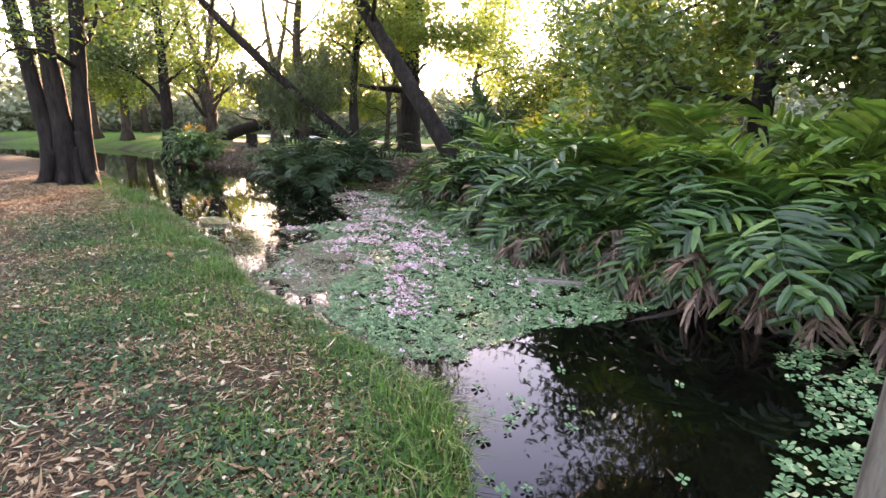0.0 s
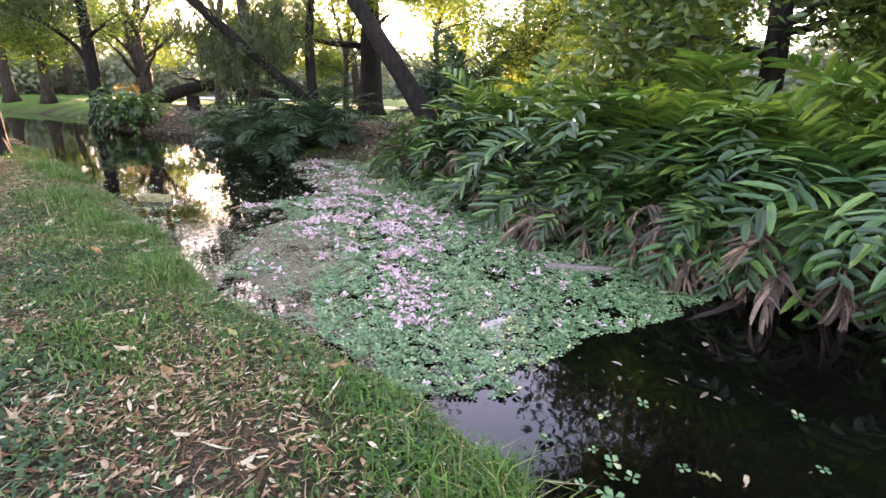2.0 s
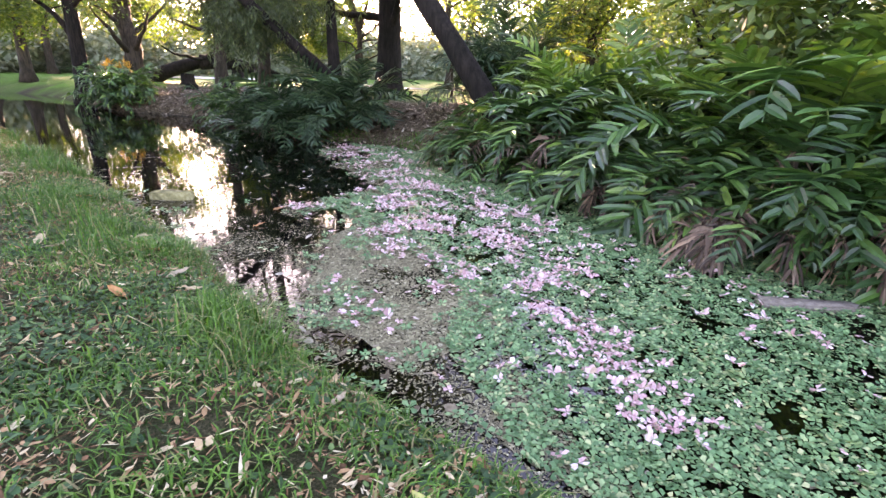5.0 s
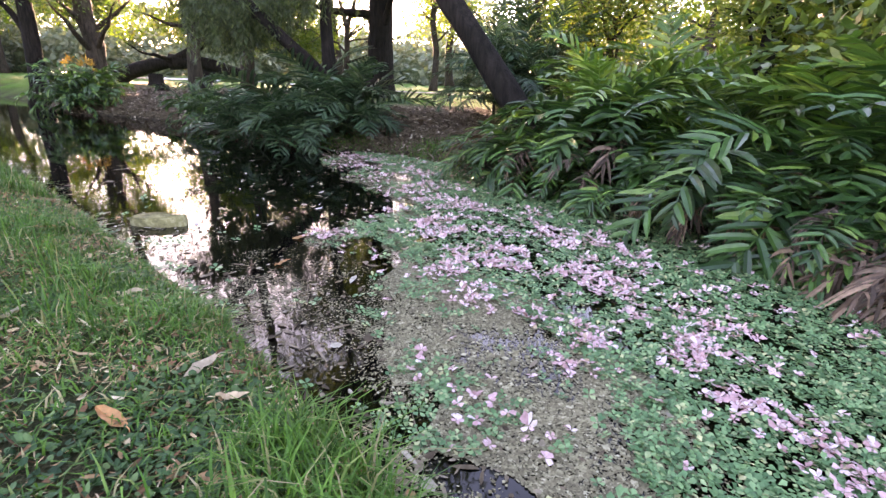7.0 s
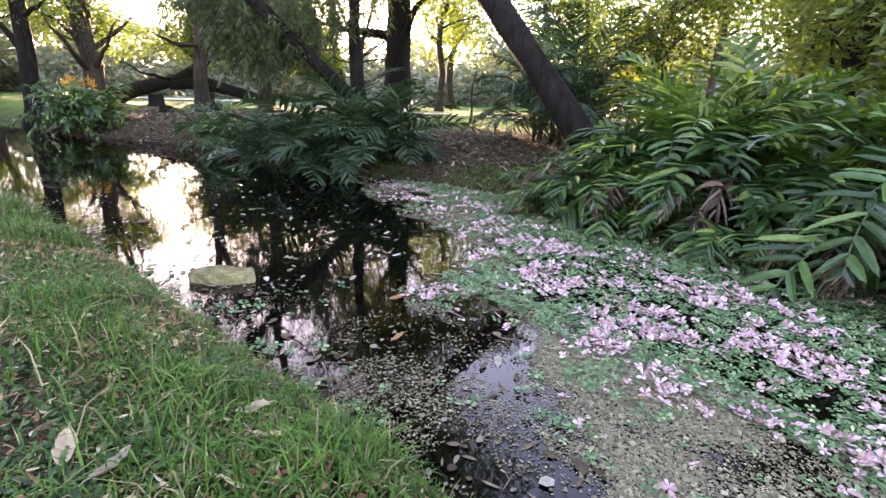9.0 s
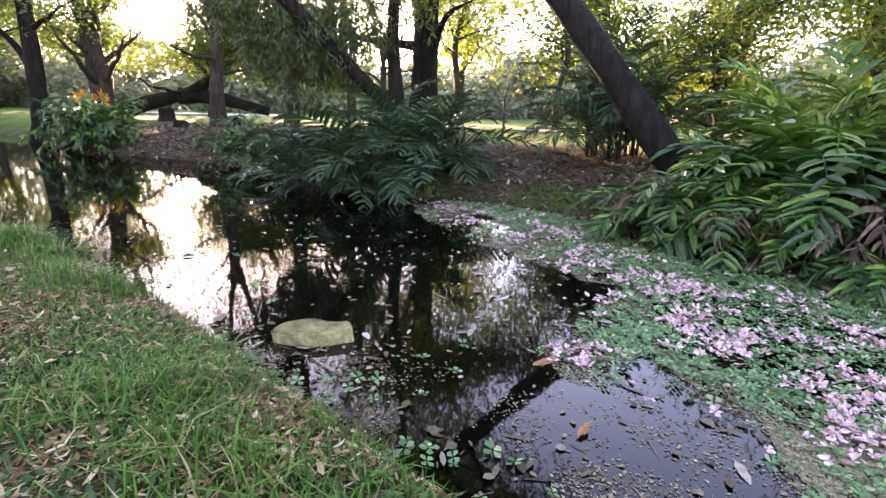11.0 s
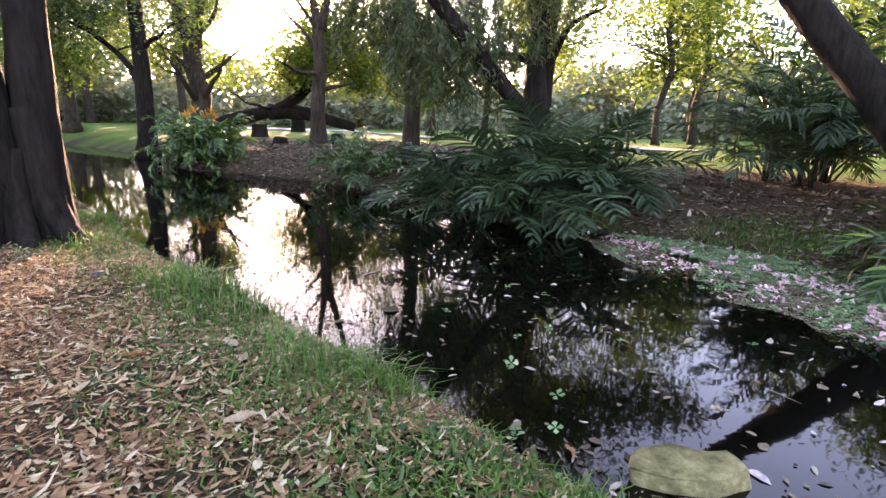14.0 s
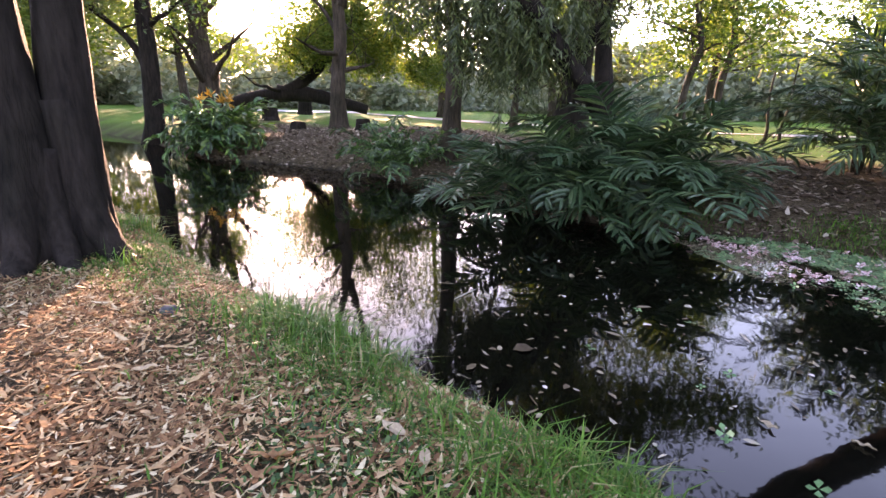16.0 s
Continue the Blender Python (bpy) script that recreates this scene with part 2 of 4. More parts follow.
def leaf_cloud(centres, normals_up, length, width, r, hang=0.0):
    """Pointed leaves, two triangles each, at centres. hang 0: any way; 1: hanging down."""
    n = len(centres)
    d = r.normal(size=(n, 3))
    d[:, 2] = d[:, 2] * (1 - hang) * 0.6 - hang * 1.6
    d /= np.linalg.norm(d, axis=1)[:, None]
    s = np.cross(d, r.normal(size=(n, 3)) + np.array([0, 0, normals_up]))
    s /= np.linalg.norm(s, axis=1)[:, None]
    L = (length * r.uniform(0.6, 1.3, n))[:, None]
    W = (width * r.uniform(0.7, 1.2, n))[:, None]
    v = np.empty((n, 4, 3))
    v[:, 0] = centres
    v[:, 1] = centres + d * L * 0.45 + s * W * 0.5
    v[:, 2] = centres + d * L
    v[:, 3] = centres + d * L * 0.45 - s * W * 0.5
    f = np.arange(n * 4).reshape(n, 4)
    return v.reshape(-1, 3), f


# ---------------------------------------------------------------- plan of the creek
LEFT_SHORE = [(9, -40), (4.5, -9), (2.4, -2.5), (1.35, 0.2), (0.95, 1.4), (0.78, 2.33), (0.30, 3.02), (-0.45, 3.75), (-1.02, 4.25), (-1.74, 4.92),
              (-2.4, 5.9), (-3.0, 6.75), (-3.75, 7.6), (-4.5, 8.45), (-5.07, 9.19), (-5.8, 9.95), (-6.62, 10.8), (-7.6, 11.75), (-8.85, 13.0),
              (-9.7, 14.1), (-11.0, 15.6), (-12.7, 17.6), (-17, 21), (-24, 25), (-34, 29), (-70, 36)]
RIGHT_SHORE = [(20, -40), (12, -9), (9, 0), (6.6, 3.3), (5.0, 4.1), (4.2, 4.45), (3.55, 5.2), (3.1, 6.0), (2.34, 6.7), (1.75, 7.5), (1.45, 8.5), (0.95, 9.2),
               (0.3, 10.3), (0.0, 11.6), (-0.5, 12.4), (-1.3, 13.6), (-2.0, 14.05), (-3.2, 14.5), (-4.4, 15.3), (-5.2, 17.0), (-6.7, 18.7),
               (-8.3, 20.4), (-10.3, 21.5), (-11.9, 22.1), (-13.0, 23.2), (-14.5, 25.2), (-17, 28.5), (-21, 32), (-28, 36), (-40, 40), (-70, 47)]


def to_line(px, py, line):
    """Distance of points to a polyline."""
    best = np.full(px.shape, 1e9)
    for (ax, ay), (bx, by) in zip(line, line[1:]):
        dx, dy = bx - ax, by - ay
        t = np.clip(((px - ax) * dx + (py - ay) * dy) / (dx * dx + dy * dy), 0, 1)
        best = np.minimum(best, np.hypot(px - ax - t * dx, py - ay - t * dy))
    return best


def inside(px, py, poly):
    """Which points lie in a polygon."""
    res = np.zeros(px.shape, bool)
    for (ax, ay), (bx, by) in zip(poly, poly[1:] + poly[:1]):
        if ay != by:
            res ^= ((ay > py) != (by > py)) & (px < (bx - ax) * (py - ay) / (by - ay) + ax)
    return res


CREEK = LEFT_SHORE + RIGHT_SHORE[::-1]
SHORE_L = smooth_line(LEFT_SHORE, 160).tolist()
SHORE_R = smooth_line(RIGHT_SHORE, 160).tolist()


def wavy(x, y, s, k=0.0):
    return (np.sin(x * s + 1.3 * np.sin(y * s * 0.7 + k) + k) + np.sin(y * s * 1.13 + 1.7 * np.sin(x * s * 0.61 + 2 * k) + 2 * k)) * 0.5


def survey(x, y):
    """Height, distance to either shore and whether it is water, for arrays of places."""
    x, y = np.asarray(x, float), np.asarray(y, float)
    dl, dr = to_line(x, y, LEFT_SHORE), to_line(x, y, RIGHT_SHORE)
    wet = inside(x, y, CREEK)
    d = np.minimum(dl, dr)
    left = 0.05 + 0.21 * (1 - np.exp(-dl / 0.35)) + 0.02 * wavy(x, y, 2.1) + 0.012 * wavy(x, y, 6.3, 1) - 0.05 * np.exp(-dl / 0.08)
    right = 0.80 * (1 - np.exp(-dr / 1.3)) + 0.35 * np.exp(-((x + 6.6) ** 2 + (y - 21) ** 2) / 8.0) * np.clip(dr / 1.5, 0, 1) + 0.03 * wavy(x, y, 1.7)
    z = np.where(wet, -np.minimum(0.7, d * 0.55) - 0.01, np.where(dl < dr, left, right))
    return z, dl, dr, wet


def height(x, y):
    return float(survey(np.array([x]), np.array([y]))[0][0])


def axis_steps(lo, hi, fine_lo, fine_hi, fine, grow=1.22):
    a = list(np.arange(fine_lo, fine_hi + 1e-6, fine))
    s, v = fine, fine_hi
    while v < hi:
        s *= grow
        v += s
        a.append(v)
    s, v = fine, fine_lo
    while v > lo:
        s *= grow
        v -= s
        a.insert(0, v)
    return np.array(a)


gx = axis_steps(-900, 900, -14, 8, 0.13)
gy = axis_steps(-900, 1500, -2.5, 26, 0.13)
GX, GY = np.meshgrid(gx, gy)
GZ, DL, DR, WET = survey(GX, GY)
nx, ny = len(gx), len(gy)
idx = np.arange(nx * ny).reshape(ny, nx)
gf = np.stack([idx[:-1, :-1], idx[:-1, 1:], idx[1:, 1:], idx[1:, :-1]], -1).reshape(-1, 4)
gv = np.stack([GX, GY, GZ], -1).reshape(-1, 3)
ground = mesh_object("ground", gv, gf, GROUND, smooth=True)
tagged(ground, "park ground of bare soil, thin turf and mown lawn", "ground", kind="structure")
leftside = (DL < DR) & ~WET


def leafy(x, y, dl):
    """Patches of the near bank where fallen leaves hide the turf."""
    return np.clip(0.7 * wavy(x, y, 1.7, 2.6) + 0.9 * wavy(x, y, 4.3, 1.0) + 0.4 * wavy(x, y, 9.0, 0.4) + 0.12, 0, 0.85) * np.clip((dl - 0.35) * 2, 0, 1) * np.interp(y, [6.5, 8.0], [1, 0])


def turf_cover(x, y, dl):
    """How grassy the near bank is: 1 on the shore strip, patchy behind, bare towards the big tree."""
    patch = 0.5 + 0.5 * wavy(x, y, 1.9, 0.7) + 0.35 * wavy(x, y, 4.7, 2.1)
    bare = np.clip((dl - 0.6) * 1.4, 0, 1) * np.clip((y - 6.6 - 0.9 * wavy(x, y, 1.1)) / 2.2, 0, 1)
    tuft = np.clip(0.5 + 0.9 * wavy(x, y, 2.6, 0.2) + 0.35 * wavy(x, y, 7.0, 2), 0.1, 1)
    wide = np.interp(y, [3, 5, 8.4, 9.8], [0.6, 0.9, 1.0, 0.8])
    strip = np.exp(-(dl / wide) ** 2) * np.clip(tuft + 0.55 * np.clip((9.3 - y + 0.6 * wavy(x, y, 3.0, 4)) / 1.5, 0, 1), 0, 1)
    back = np.clip(1.15 - dl / 4.2, 0.15, 1)
    return np.clip(strip * 1.25 + (1 - strip) * np.clip(patch * 1.2 - 0.1, 0.12, 1.3) * back * (1 - 0.85 * bare), 0, 1) * (1 - 0.55 * leafy(x, y, dl))


cover = np.zeros((nx * ny, 4))
cover[:, 3] = 1
turf = np.where(leftside, turf_cover(GX, GY, DL), 0.15 * np.exp(-DR / 0.5))
lawn = np.where(leftside, np.clip((DL - 9) / 4, 0, 0.6), np.clip((DR - np.where(GX < -15, 0.1, 3.6)) / np.where(GX < -15, 0.8, 2.0), 0, 1))
# third channel: mud in the creek; dark humus painting in shade under the ferns
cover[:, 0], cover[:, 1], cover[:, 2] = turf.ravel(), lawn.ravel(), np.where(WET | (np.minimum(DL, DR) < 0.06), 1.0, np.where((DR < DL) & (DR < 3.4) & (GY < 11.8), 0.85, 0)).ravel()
ca = ground.data.color_attributes.new("cover", "FLOAT_COLOR", "POINT")
ca.data.foreach_set("color", cover.ravel())

water = mesh_object("water", [(-950, -45, 0), (60, -45, 0), (60, 60, 0), (-950, 60, 0)], [(0, 1, 2, 3)], WATER)
tagged(water, "still dark creek water mirroring the trees", "water", kind="structure")


# ---------------------------------------------------------------- ferns and palms
def frond_mesh(name, length, pairs, leaf_len, leaf_w, arch, rise, mat, seed, leaf_angle=58, droop=0.25, start=0.22, tip_leaf=True, curl=0.0, untidy=0.12):
    """One pinnate frond as a shared mesh: it leaves the origin along +x, rises at rise degrees and arches over by arch degrees."""
    r = np.random.default_rng(seed)
    n = 14
    pts, a = [np.zeros(3)], radians(rise)
    for i in range(n):
        a -= radians(arch) / n * (0.5 + i / n)
        pts.append(pts[-1] + np.array([math.cos(a), curl * (i / n) * 0.12, math.sin(a)]) * length / n)
    pts = np.array(pts)
    v, f = tube(pts, np.linspace(0.011, 0.003, n + 1) * (0.6 + length / 2.2), 4)
    side = np.array([0, 1.0, 0])
    for k in range(pairs):
        u = start + (1 - start) * (k + 0.35) / pairs
        shape = math.sin(math.pi * min(1, 0.18 + 0.82 * (u - start) / (1 - start)) ** 0.9) ** 0.55 if u < 0.98 else 0.5
        for s in (-1, 1):
            if r.random() < 0.04:
                continue
            uu = min(0.995, max(0, u + r.normal() * 0.008)) * n
            i = min(int(uu), n - 1)
            base = pts[i] + (pts[i + 1] - pts[i]) * (uu - i)
            t = pts[i + 1] - pts[i]
            t /= np.linalg.norm(t)
            up = np.cross(t, side)
            up = -up if up[2] < 0 else up
            ang = radians(leaf_angle - 25 * (u - start) + r.normal() * 60 * untidy)
            d = t * math.cos(ang) + side * s * math.sin(ang) + up * (0.18 + r.normal() * untidy)
            d /= np.linalg.norm(d)
            w = np.cross(d, up)
            w /= np.linalg.norm(w)
            w = w + up * r.normal() * (0.12 + untidy)
            L = leaf_len * shape * (1 + r.normal() * 0.07)
            W = leaf_w * (0.75 + 0.25 * shape) * (1 + r.normal() * 0.06)
            sag = np.array([0, 0, -droop * L * (1 + r.normal() * 0.3)])
            o = len(v)
            for q, ww in ((0.0, 0.4), (0.16, 0.92), (0.55, 1.0), (0.85, 0.62), (1.0, 0.05)):
                c = base + d * L * q + sag * q * q
                lift = up * W * 0.22 * ww
                v += [tuple(c + w * W * 0.5 * ww + lift), tuple(c), tuple(c - w * W * 0.5 * ww + lift)]
            for q in range(4):
                b = o + q * 3
                f += [(b, b + 1, b + 4, b + 3), (b + 1, b + 2, b + 5, b + 4)]
    me = bpy.data.meshes.new(name)
    me.from_pydata(v, [], f)
    me.materials.append(mat)
    return me


FERN_FRONDS = [frond_mesh("frond", L, 13, 0.42, 0.066, arch, 64, FERN, 10 + i, 66, 0.18, 0.18, untidy=0.07) for i, (L, arch) in
               enumerate([(1.7, 125), (1.55, 150), (1.75, 105), (1.4, 165), (1.65, 138), (1.75, 150)])]
TALL_FRONDS = [frond_mesh("frond", L, 13, 0.40, 0.062, arch, 72, FERN_BACKLIT, 25 + i, 62, 0.2, 0.18, untidy=0.08) for i, (L, arch) in
               enumerate([(1.6, 70), (1.5, 95), (1.7, 115), (1.45, 55)])]
DEAD_FRONDS = [frond_mesh("dead_frond", L, 11, 0.3, 0.034, arch, 20, FERN_DEAD, 40 + i, 42, 0.8, 0.1, untidy=0.4) for i, (L, arch) in
               enumerate([(0.9, 85), (0.75, 105), (1.0, 75), (0.8, 60)])]
PALM_FRONDS = [frond_mesh("frond", L, 14, 0.5, 0.06, arch, 66, PALM, 60 + i, 58, 0.22, 0.2, untidy=0.07) for i, (L, arch) in
               enumerate([(1.9, 85), (1.7, 115), (2.1, 70), (1.5, 135), (1.8, 100)])]
ARECA_FRONDS = [frond_mesh("frond", L, 24, 0.5, 0.042, arch, 76, PALM, 80 + i, 50, 0.4, 0.2) for i, (L, arch) in
                enumerate([(2.4, 75), (2.1, 105), (2.6, 60)])]
BUSH_SPRAYS = [frond_mesh("leaf_spray", L, 9, 0.4, 0.07, arch, 72, FERN, 105 + i, 42, 0.5, 0.25, untidy=0.3) for i, (L, arch) in
               enumerate([(1.1, 60), (0.9, 100), (1.2, 85)])]
SMALL_FRONDS = [frond_mesh("leaf_spray", L, 12, 0.3, 0.035, arch, 70, FERN, 95 + i, 40, 0.5, 0.1, untidy=0.25) for i, (L, arch) in
                enumerate([(1.1, 70), (0.9, 110), (1.2, 90)])]


def frond_plant(name, x, y, fronds, count, label, category, group, scale=1.0, tilt=(-15, 30), seed=0, dead=0, toward=None, z=None, spread=0.18, stack=0.1):
    """A plant of fronds round one crown; each frond is a part."""
    r = np.random.default_rng(seed)
    plant = new(name)
    plant.location = (x, y, height(x, y) - 0.03 if z is None else z)
    tagged(plant, label, category, group)
    for k in range(count + dead):
        me = fronds[r.integers(len(fronds))] if k < count else DEAD_FRONDS[r.integers(len(DEAD_FRONDS))]
        ob = new("frond" if k < count else "dead_frond", me)
        ob.parent = plant
        az = 360 * (k * 0.381966) + r.normal() * 14
        if toward is not None and (k >= count or r.random() < 0.5):
            az = toward + r.normal() * 55
        s = scale * r.uniform(0.8, 1.15)
        off = r.uniform(0, spread)
        a = radians(az)
        lean = r.uniform(*tilt) if k < count else r.uniform(0, 40)
        off = off if k < count else off + 0.34
        ob.matrix_local = Matrix.LocRotScale((math.cos(a) * off, math.sin(a) * off, r.uniform(0, stack) + (r.uniform(0.15, 0.5) if k >= count else 0)),
                                             Euler((radians(r.normal() * 12), radians(lean), a)), (s, s, s))
    return plant


# the fern thicket along the far shore: rows of crowns, lower at the water, taller behind
fern_spots = []
shore = smooth_line([(5.6, 3.9), (4.3, 4.6), (3.7, 5.4), (3.2, 6.3), (2.6, 7.0), (2.0, 7.8), (1.65, 8.8), (1.15, 9.5), (0.55, 10.5), (0.3, 11.5)], 15)
for row, (off, sc) in enumerate(((0.0, 0.85), (0.7, 1.1), (1.45, 1.36), (2.5, 1.55))):
    for i, (x, y) in enumerate(shore):
        if row == 3 and i % 2:
            continue
        t = shore[min(i + 1, len(shore) - 1)] - shore[max(i - 1, 0)]
        nx_, ny_ = t[1], -t[0]
        k = math.hypot(nx_, ny_)
        jx, jy = rng.normal(0, 0.14, 2)
        size = float(np.interp(y, [3.9, 6.5, 8.0, 8.9, 9.8, 10.8, 11.6], [1.1, 1.08, 1.0, 0.62, 0.92, 1.0, 0.75]))
        fern_spots.append((x + nx_ / k * off + jx, y + ny_ / k * off + jy, sc * size * rng.uniform(0.82, 1.15), row))
for i, (x, y, sc, row) in enumerate(fern_spots):
    frond_plant("leather_fern", x, y, FERN_FRONDS if row < 2 else (FERN_FRONDS[:2] + TALL_FRONDS if row == 2 else TALL_FRONDS), 15 if row < 3 else 11, "leathery dark green fern arching over the creek bank" if row < 2 else "tall leathery green fern in the bank thicket",
                "fern", "ferns of the bank thicket", sc, (-18, 34) if row else (-25, 20), 200 + i, dead=((13 if y < 7 else 4) if row == 0 else 2), toward=215 if row < 2 else None)

# long fronds hanging to the water at the near end
HANGING = [frond_mesh("frond", L, 14, 0.36, 0.07, arch, 70, FERN, 130 + i, 64, 0.2, 0.3, untidy=0.06) for i, (L, arch) in enumerate([(2.2, 185), (1.9, 175), (2.0, 195)])]
for i, (x, y) in enumerate([(4.92, 5.08), (4.17, 5.63)]):
    frond_plant("leather_fern", x, y, HANGING, 9, "broad leathery fern with long fronds drooping to the water", "fern", "ferns of the bank thicket", 1.0, (-8, 12), 640 + i, toward=235, spread=0.1)

# the broad palm clump on the point
for i, (x, y, sc, c) in enumerate([(-2.75, 14.75, 0.9, 16), (-3.5, 14.95, 0.95, 17), (-4.35, 15.4, 0.95, 16), (-2.5, 15.3, 0.95, 13), (-4.9, 16.1, 0.9, 13), (-3.6, 15.8, 1.15, 16), (-2.8, 15.8, 1.1, 15)]):
    frond_plant("clump_palm", x, y, PALM_FRONDS, c + 6, "low dark green palm with broad leaflets hanging over water", "palm", "palms of the clump on the point", sc, (-20, 38), 500 + i)

# areca beside the leaning tree
for i, (x, y, sc, c) in enumerate([(1.15, 15.0, 0.95, 20), (1.7, 15.3, 1.0, 18), (0.9, 15.5, 0.85, 15)]):
    p = frond_plant("areca_palm", x, y, ARECA_FRONDS, c + 10, "slender clustering palm with dark feathery fronds", "palm", "cluster palms by the leaning tree", sc, (-24, 40), 520 + i, stack=0.6, spread=0.25)
    for k in range(4):
        a = k * 1.7 + i
        sv, sf = tube([(math.cos(a) * 0.1, math.sin(a) * 0.1, -0.1), (math.cos(a) * 0.14, math.sin(a) * 0.14, 0.6), (math.cos(a) * 0.2, math.sin(a) * 0.2, 1.1)], [0.035, 0.028, 0.02], 8, 0.1, k)
        mesh_object("stem", sv, sf, BARK_GREY, p, smooth=True)

# bushes on the shore
for i, (x, y, sc, c) in enumerate([(-7.0, 19.25, 1.15, 34), (-6.35, 18.95, 1.0, 28)]):
    frond_plant("shore_shrub", x, y, SMALL_FRONDS, c, "grey-green arching shrub on the leaf-strewn bank", "shrub", "", sc, (-35, 45), 540 + i, spread=0.35, stack=0.3)
bush = frond_plant("flowering_bush", -11.9, 22.75, BUSH_SPRAYS, 150, "round dark green bush with orange flower heads at the waterline", "bush", "", 0.95, (-30, 70), 560, spread=0.8, z=0.1, stack=0.85)
for k in range(5):
    a, h = rng.uniform(0, 6.28), rng.uniform(1.35, 1.6)
    fv, ff = [(0, 0, 0)], []
    for q in range(22):
        d = rng.normal(0, 1, 3) * np.array([0.6, 0.6, 0.5]) + np.array([0, 0, 0.7])
        d = d / np.linalg.norm(d) * rng.uniform(0.12, 0.3)
        s = np.cross(d, rng.normal(0, 1, 3))
        s = s / np.linalg.norm(s) * 0.022
        o = len(fv)
        fv += [tuple(d * 0.5 + s), tuple(d), tuple(d * 0.5 - s)]
        ff.append((0, o, o + 1, o + 2))
    head = mesh_object("flower_head", fv, ff, FLOWER_ORANGE, bush, "orange flower head")
    head.location = (math.cos(a) * 0.5, math.sin(a) * 0.5, h)


# ---------------------------------------------------------------- trees
def limb_path(start, direction, length, n, r, bend=0.18, lift=0.05):
    p, d = [np.array(start, float)], np.array(direction, float)
    d /= np.linalg.norm(d)
    for _ in range(n):
        d = d + r.normal(0, bend, 3) + np.array([0, 0, lift])
        d /= np.linalg.norm(d)
        p.append(p[-1] + d * length / n)
    return np.array(p)


def tree(name, label, stems, leaves, bark, foliage, seed, leaf=(0.13, 0.05), cluster=0.75, branch_from=0.35, branch_len=3.0, branches=9,
         weep=0.0, flare=1.6, crown_low=None, category="tree", group="", masses=()):
    """stems: lists of (points, first radius, last radius). Limbs grow off the upper part of each stem; leaves gather round the limbs' ends."""
    r = np.random.default_rng(seed)
    base = np.array(stems[0][0][0], float)
    root = new(name)
    root.location = tuple(base)
    tagged(root, label, category, group)
    wood, tips = [], []
    trunks = []
    for pts, r0, r1 in stems:
        line = smooth_line(np.array(pts, float) - base, 16)
        rad = np.linspace(r0, r1, 16)
        rise = np.maximum(0, line[:, 2] - line[0, 2])
        rad = rad * (1 + (flare - 1) * np.exp(-rise / 0.35))
        trunks.append(tube(line, rad, 14, 0.14, seed))
        if pts[-1][2] < 3.2:
            continue
        for b in range(branches):
            i = int(len(line) * (branch_from + (1 - branch_from) * (b + r.random()) / branches))
            i = min(i, len(line) - 1)
            az = r.uniform(0, 2 * math.pi)
            L = branch_len * r.uniform(0.6, 1.2)
            path = limb_path(line[i], (math.cos(az), math.sin(az), r.uniform(0.15, 0.9)), L, 7, r)
            wood = [tube(path, np.linspace(rad[i] * 0.42, 0.012, 8), 6)]
            for c in range(4):
                j = r.integers(3, 8)
                sub = limb_path(path[j], r.normal(0, 1, 3) + np.array([0, 0, 0.2]), L * 0.42, 5, r, 0.25)
                wood.append(tube(sub, np.linspace(0.016, 0.005, 6), 4))
                tips += [sub[3], sub[5]]
            tips += [path[5], path[7]]
            wv, wf = joined(wood)
            mesh_object("limb", wv, wf, bark, root, smooth=True)
    tv, tf = joined(trunks)
    mesh_object("trunk", tv, tf, bark, root, smooth=True)
    if leaves and tips:
        tips = np.array(tips)
        which = r.integers(len(tips), size=leaves)
        off = r.normal(0, cluster * 0.5, (leaves, 3))
        c = tips[which] + off
        if weep:
            c[:, 2] = tips[which][:, 2] + off[:, 2] * 0.4 - np.abs(r.normal(0, weep, leaves))
            strand = r.integers(0, 9, leaves)
            c[:, :2] = tips[which][:, :2] + 0.16 * np.stack([np.cos(strand * 2.4 + which), np.sin(strand * 2.4 + which)], -1) * (1 + strand[:, None] / 5) + r.normal(0, 0.025, (leaves, 2))
        if crown_low is not None:
            c = c[c[:, 2] > crown_low + 0.5 * np.sin(c[:, 0] * 1.7) * np.sin(c[:, 1] * 1.3)]
        for (mx, my, mz), (ra, rb, rc), count in masses:
            q = r.normal(0, 1, (count // 40, 3))
            q = q / np.linalg.norm(q, axis=1)[:, None] * r.random((len(q), 1)) ** 0.4
            q = q * np.array([ra, rb, rc]) + np.array([mx, my, mz]) - base
            drop = np.linspace(0, 1, 40) if weep else np.zeros(40)
            m3 = q[:, None, :] + r.normal(0, 0.03 if weep else 0.22, (len(q), 40, 3))
            m3[:, :, 2] -= drop[None, :] * r.uniform(0.25, 1.5, (len(q), 1)) * (weep or 0)
            c = np.vstack([c, m3.reshape(-1, 3)])
        lv, lf = leaf_cloud(c, 1.0, leaf[0], leaf[1], r, 0.75 if weep else 0.15)
        mesh_object("crown", lv, lf, foliage, root)
    return root


def on(x, y, dz=-0.12):
    return (x, y, height(x, y) + dz)


def upright(x, y, top, dx=0.0, dy=0.0, bow=0.15, seed=0):
    r = np.random.default_rng(seed)
    b = on(x, y)
    return [b] + [(x + dx * q + r.normal(0, bow), y + dy * q + r.normal(0, bow), b[2] + (top - b[2]) * q) for q in (0.25, 0.5, 0.75, 1.0)]


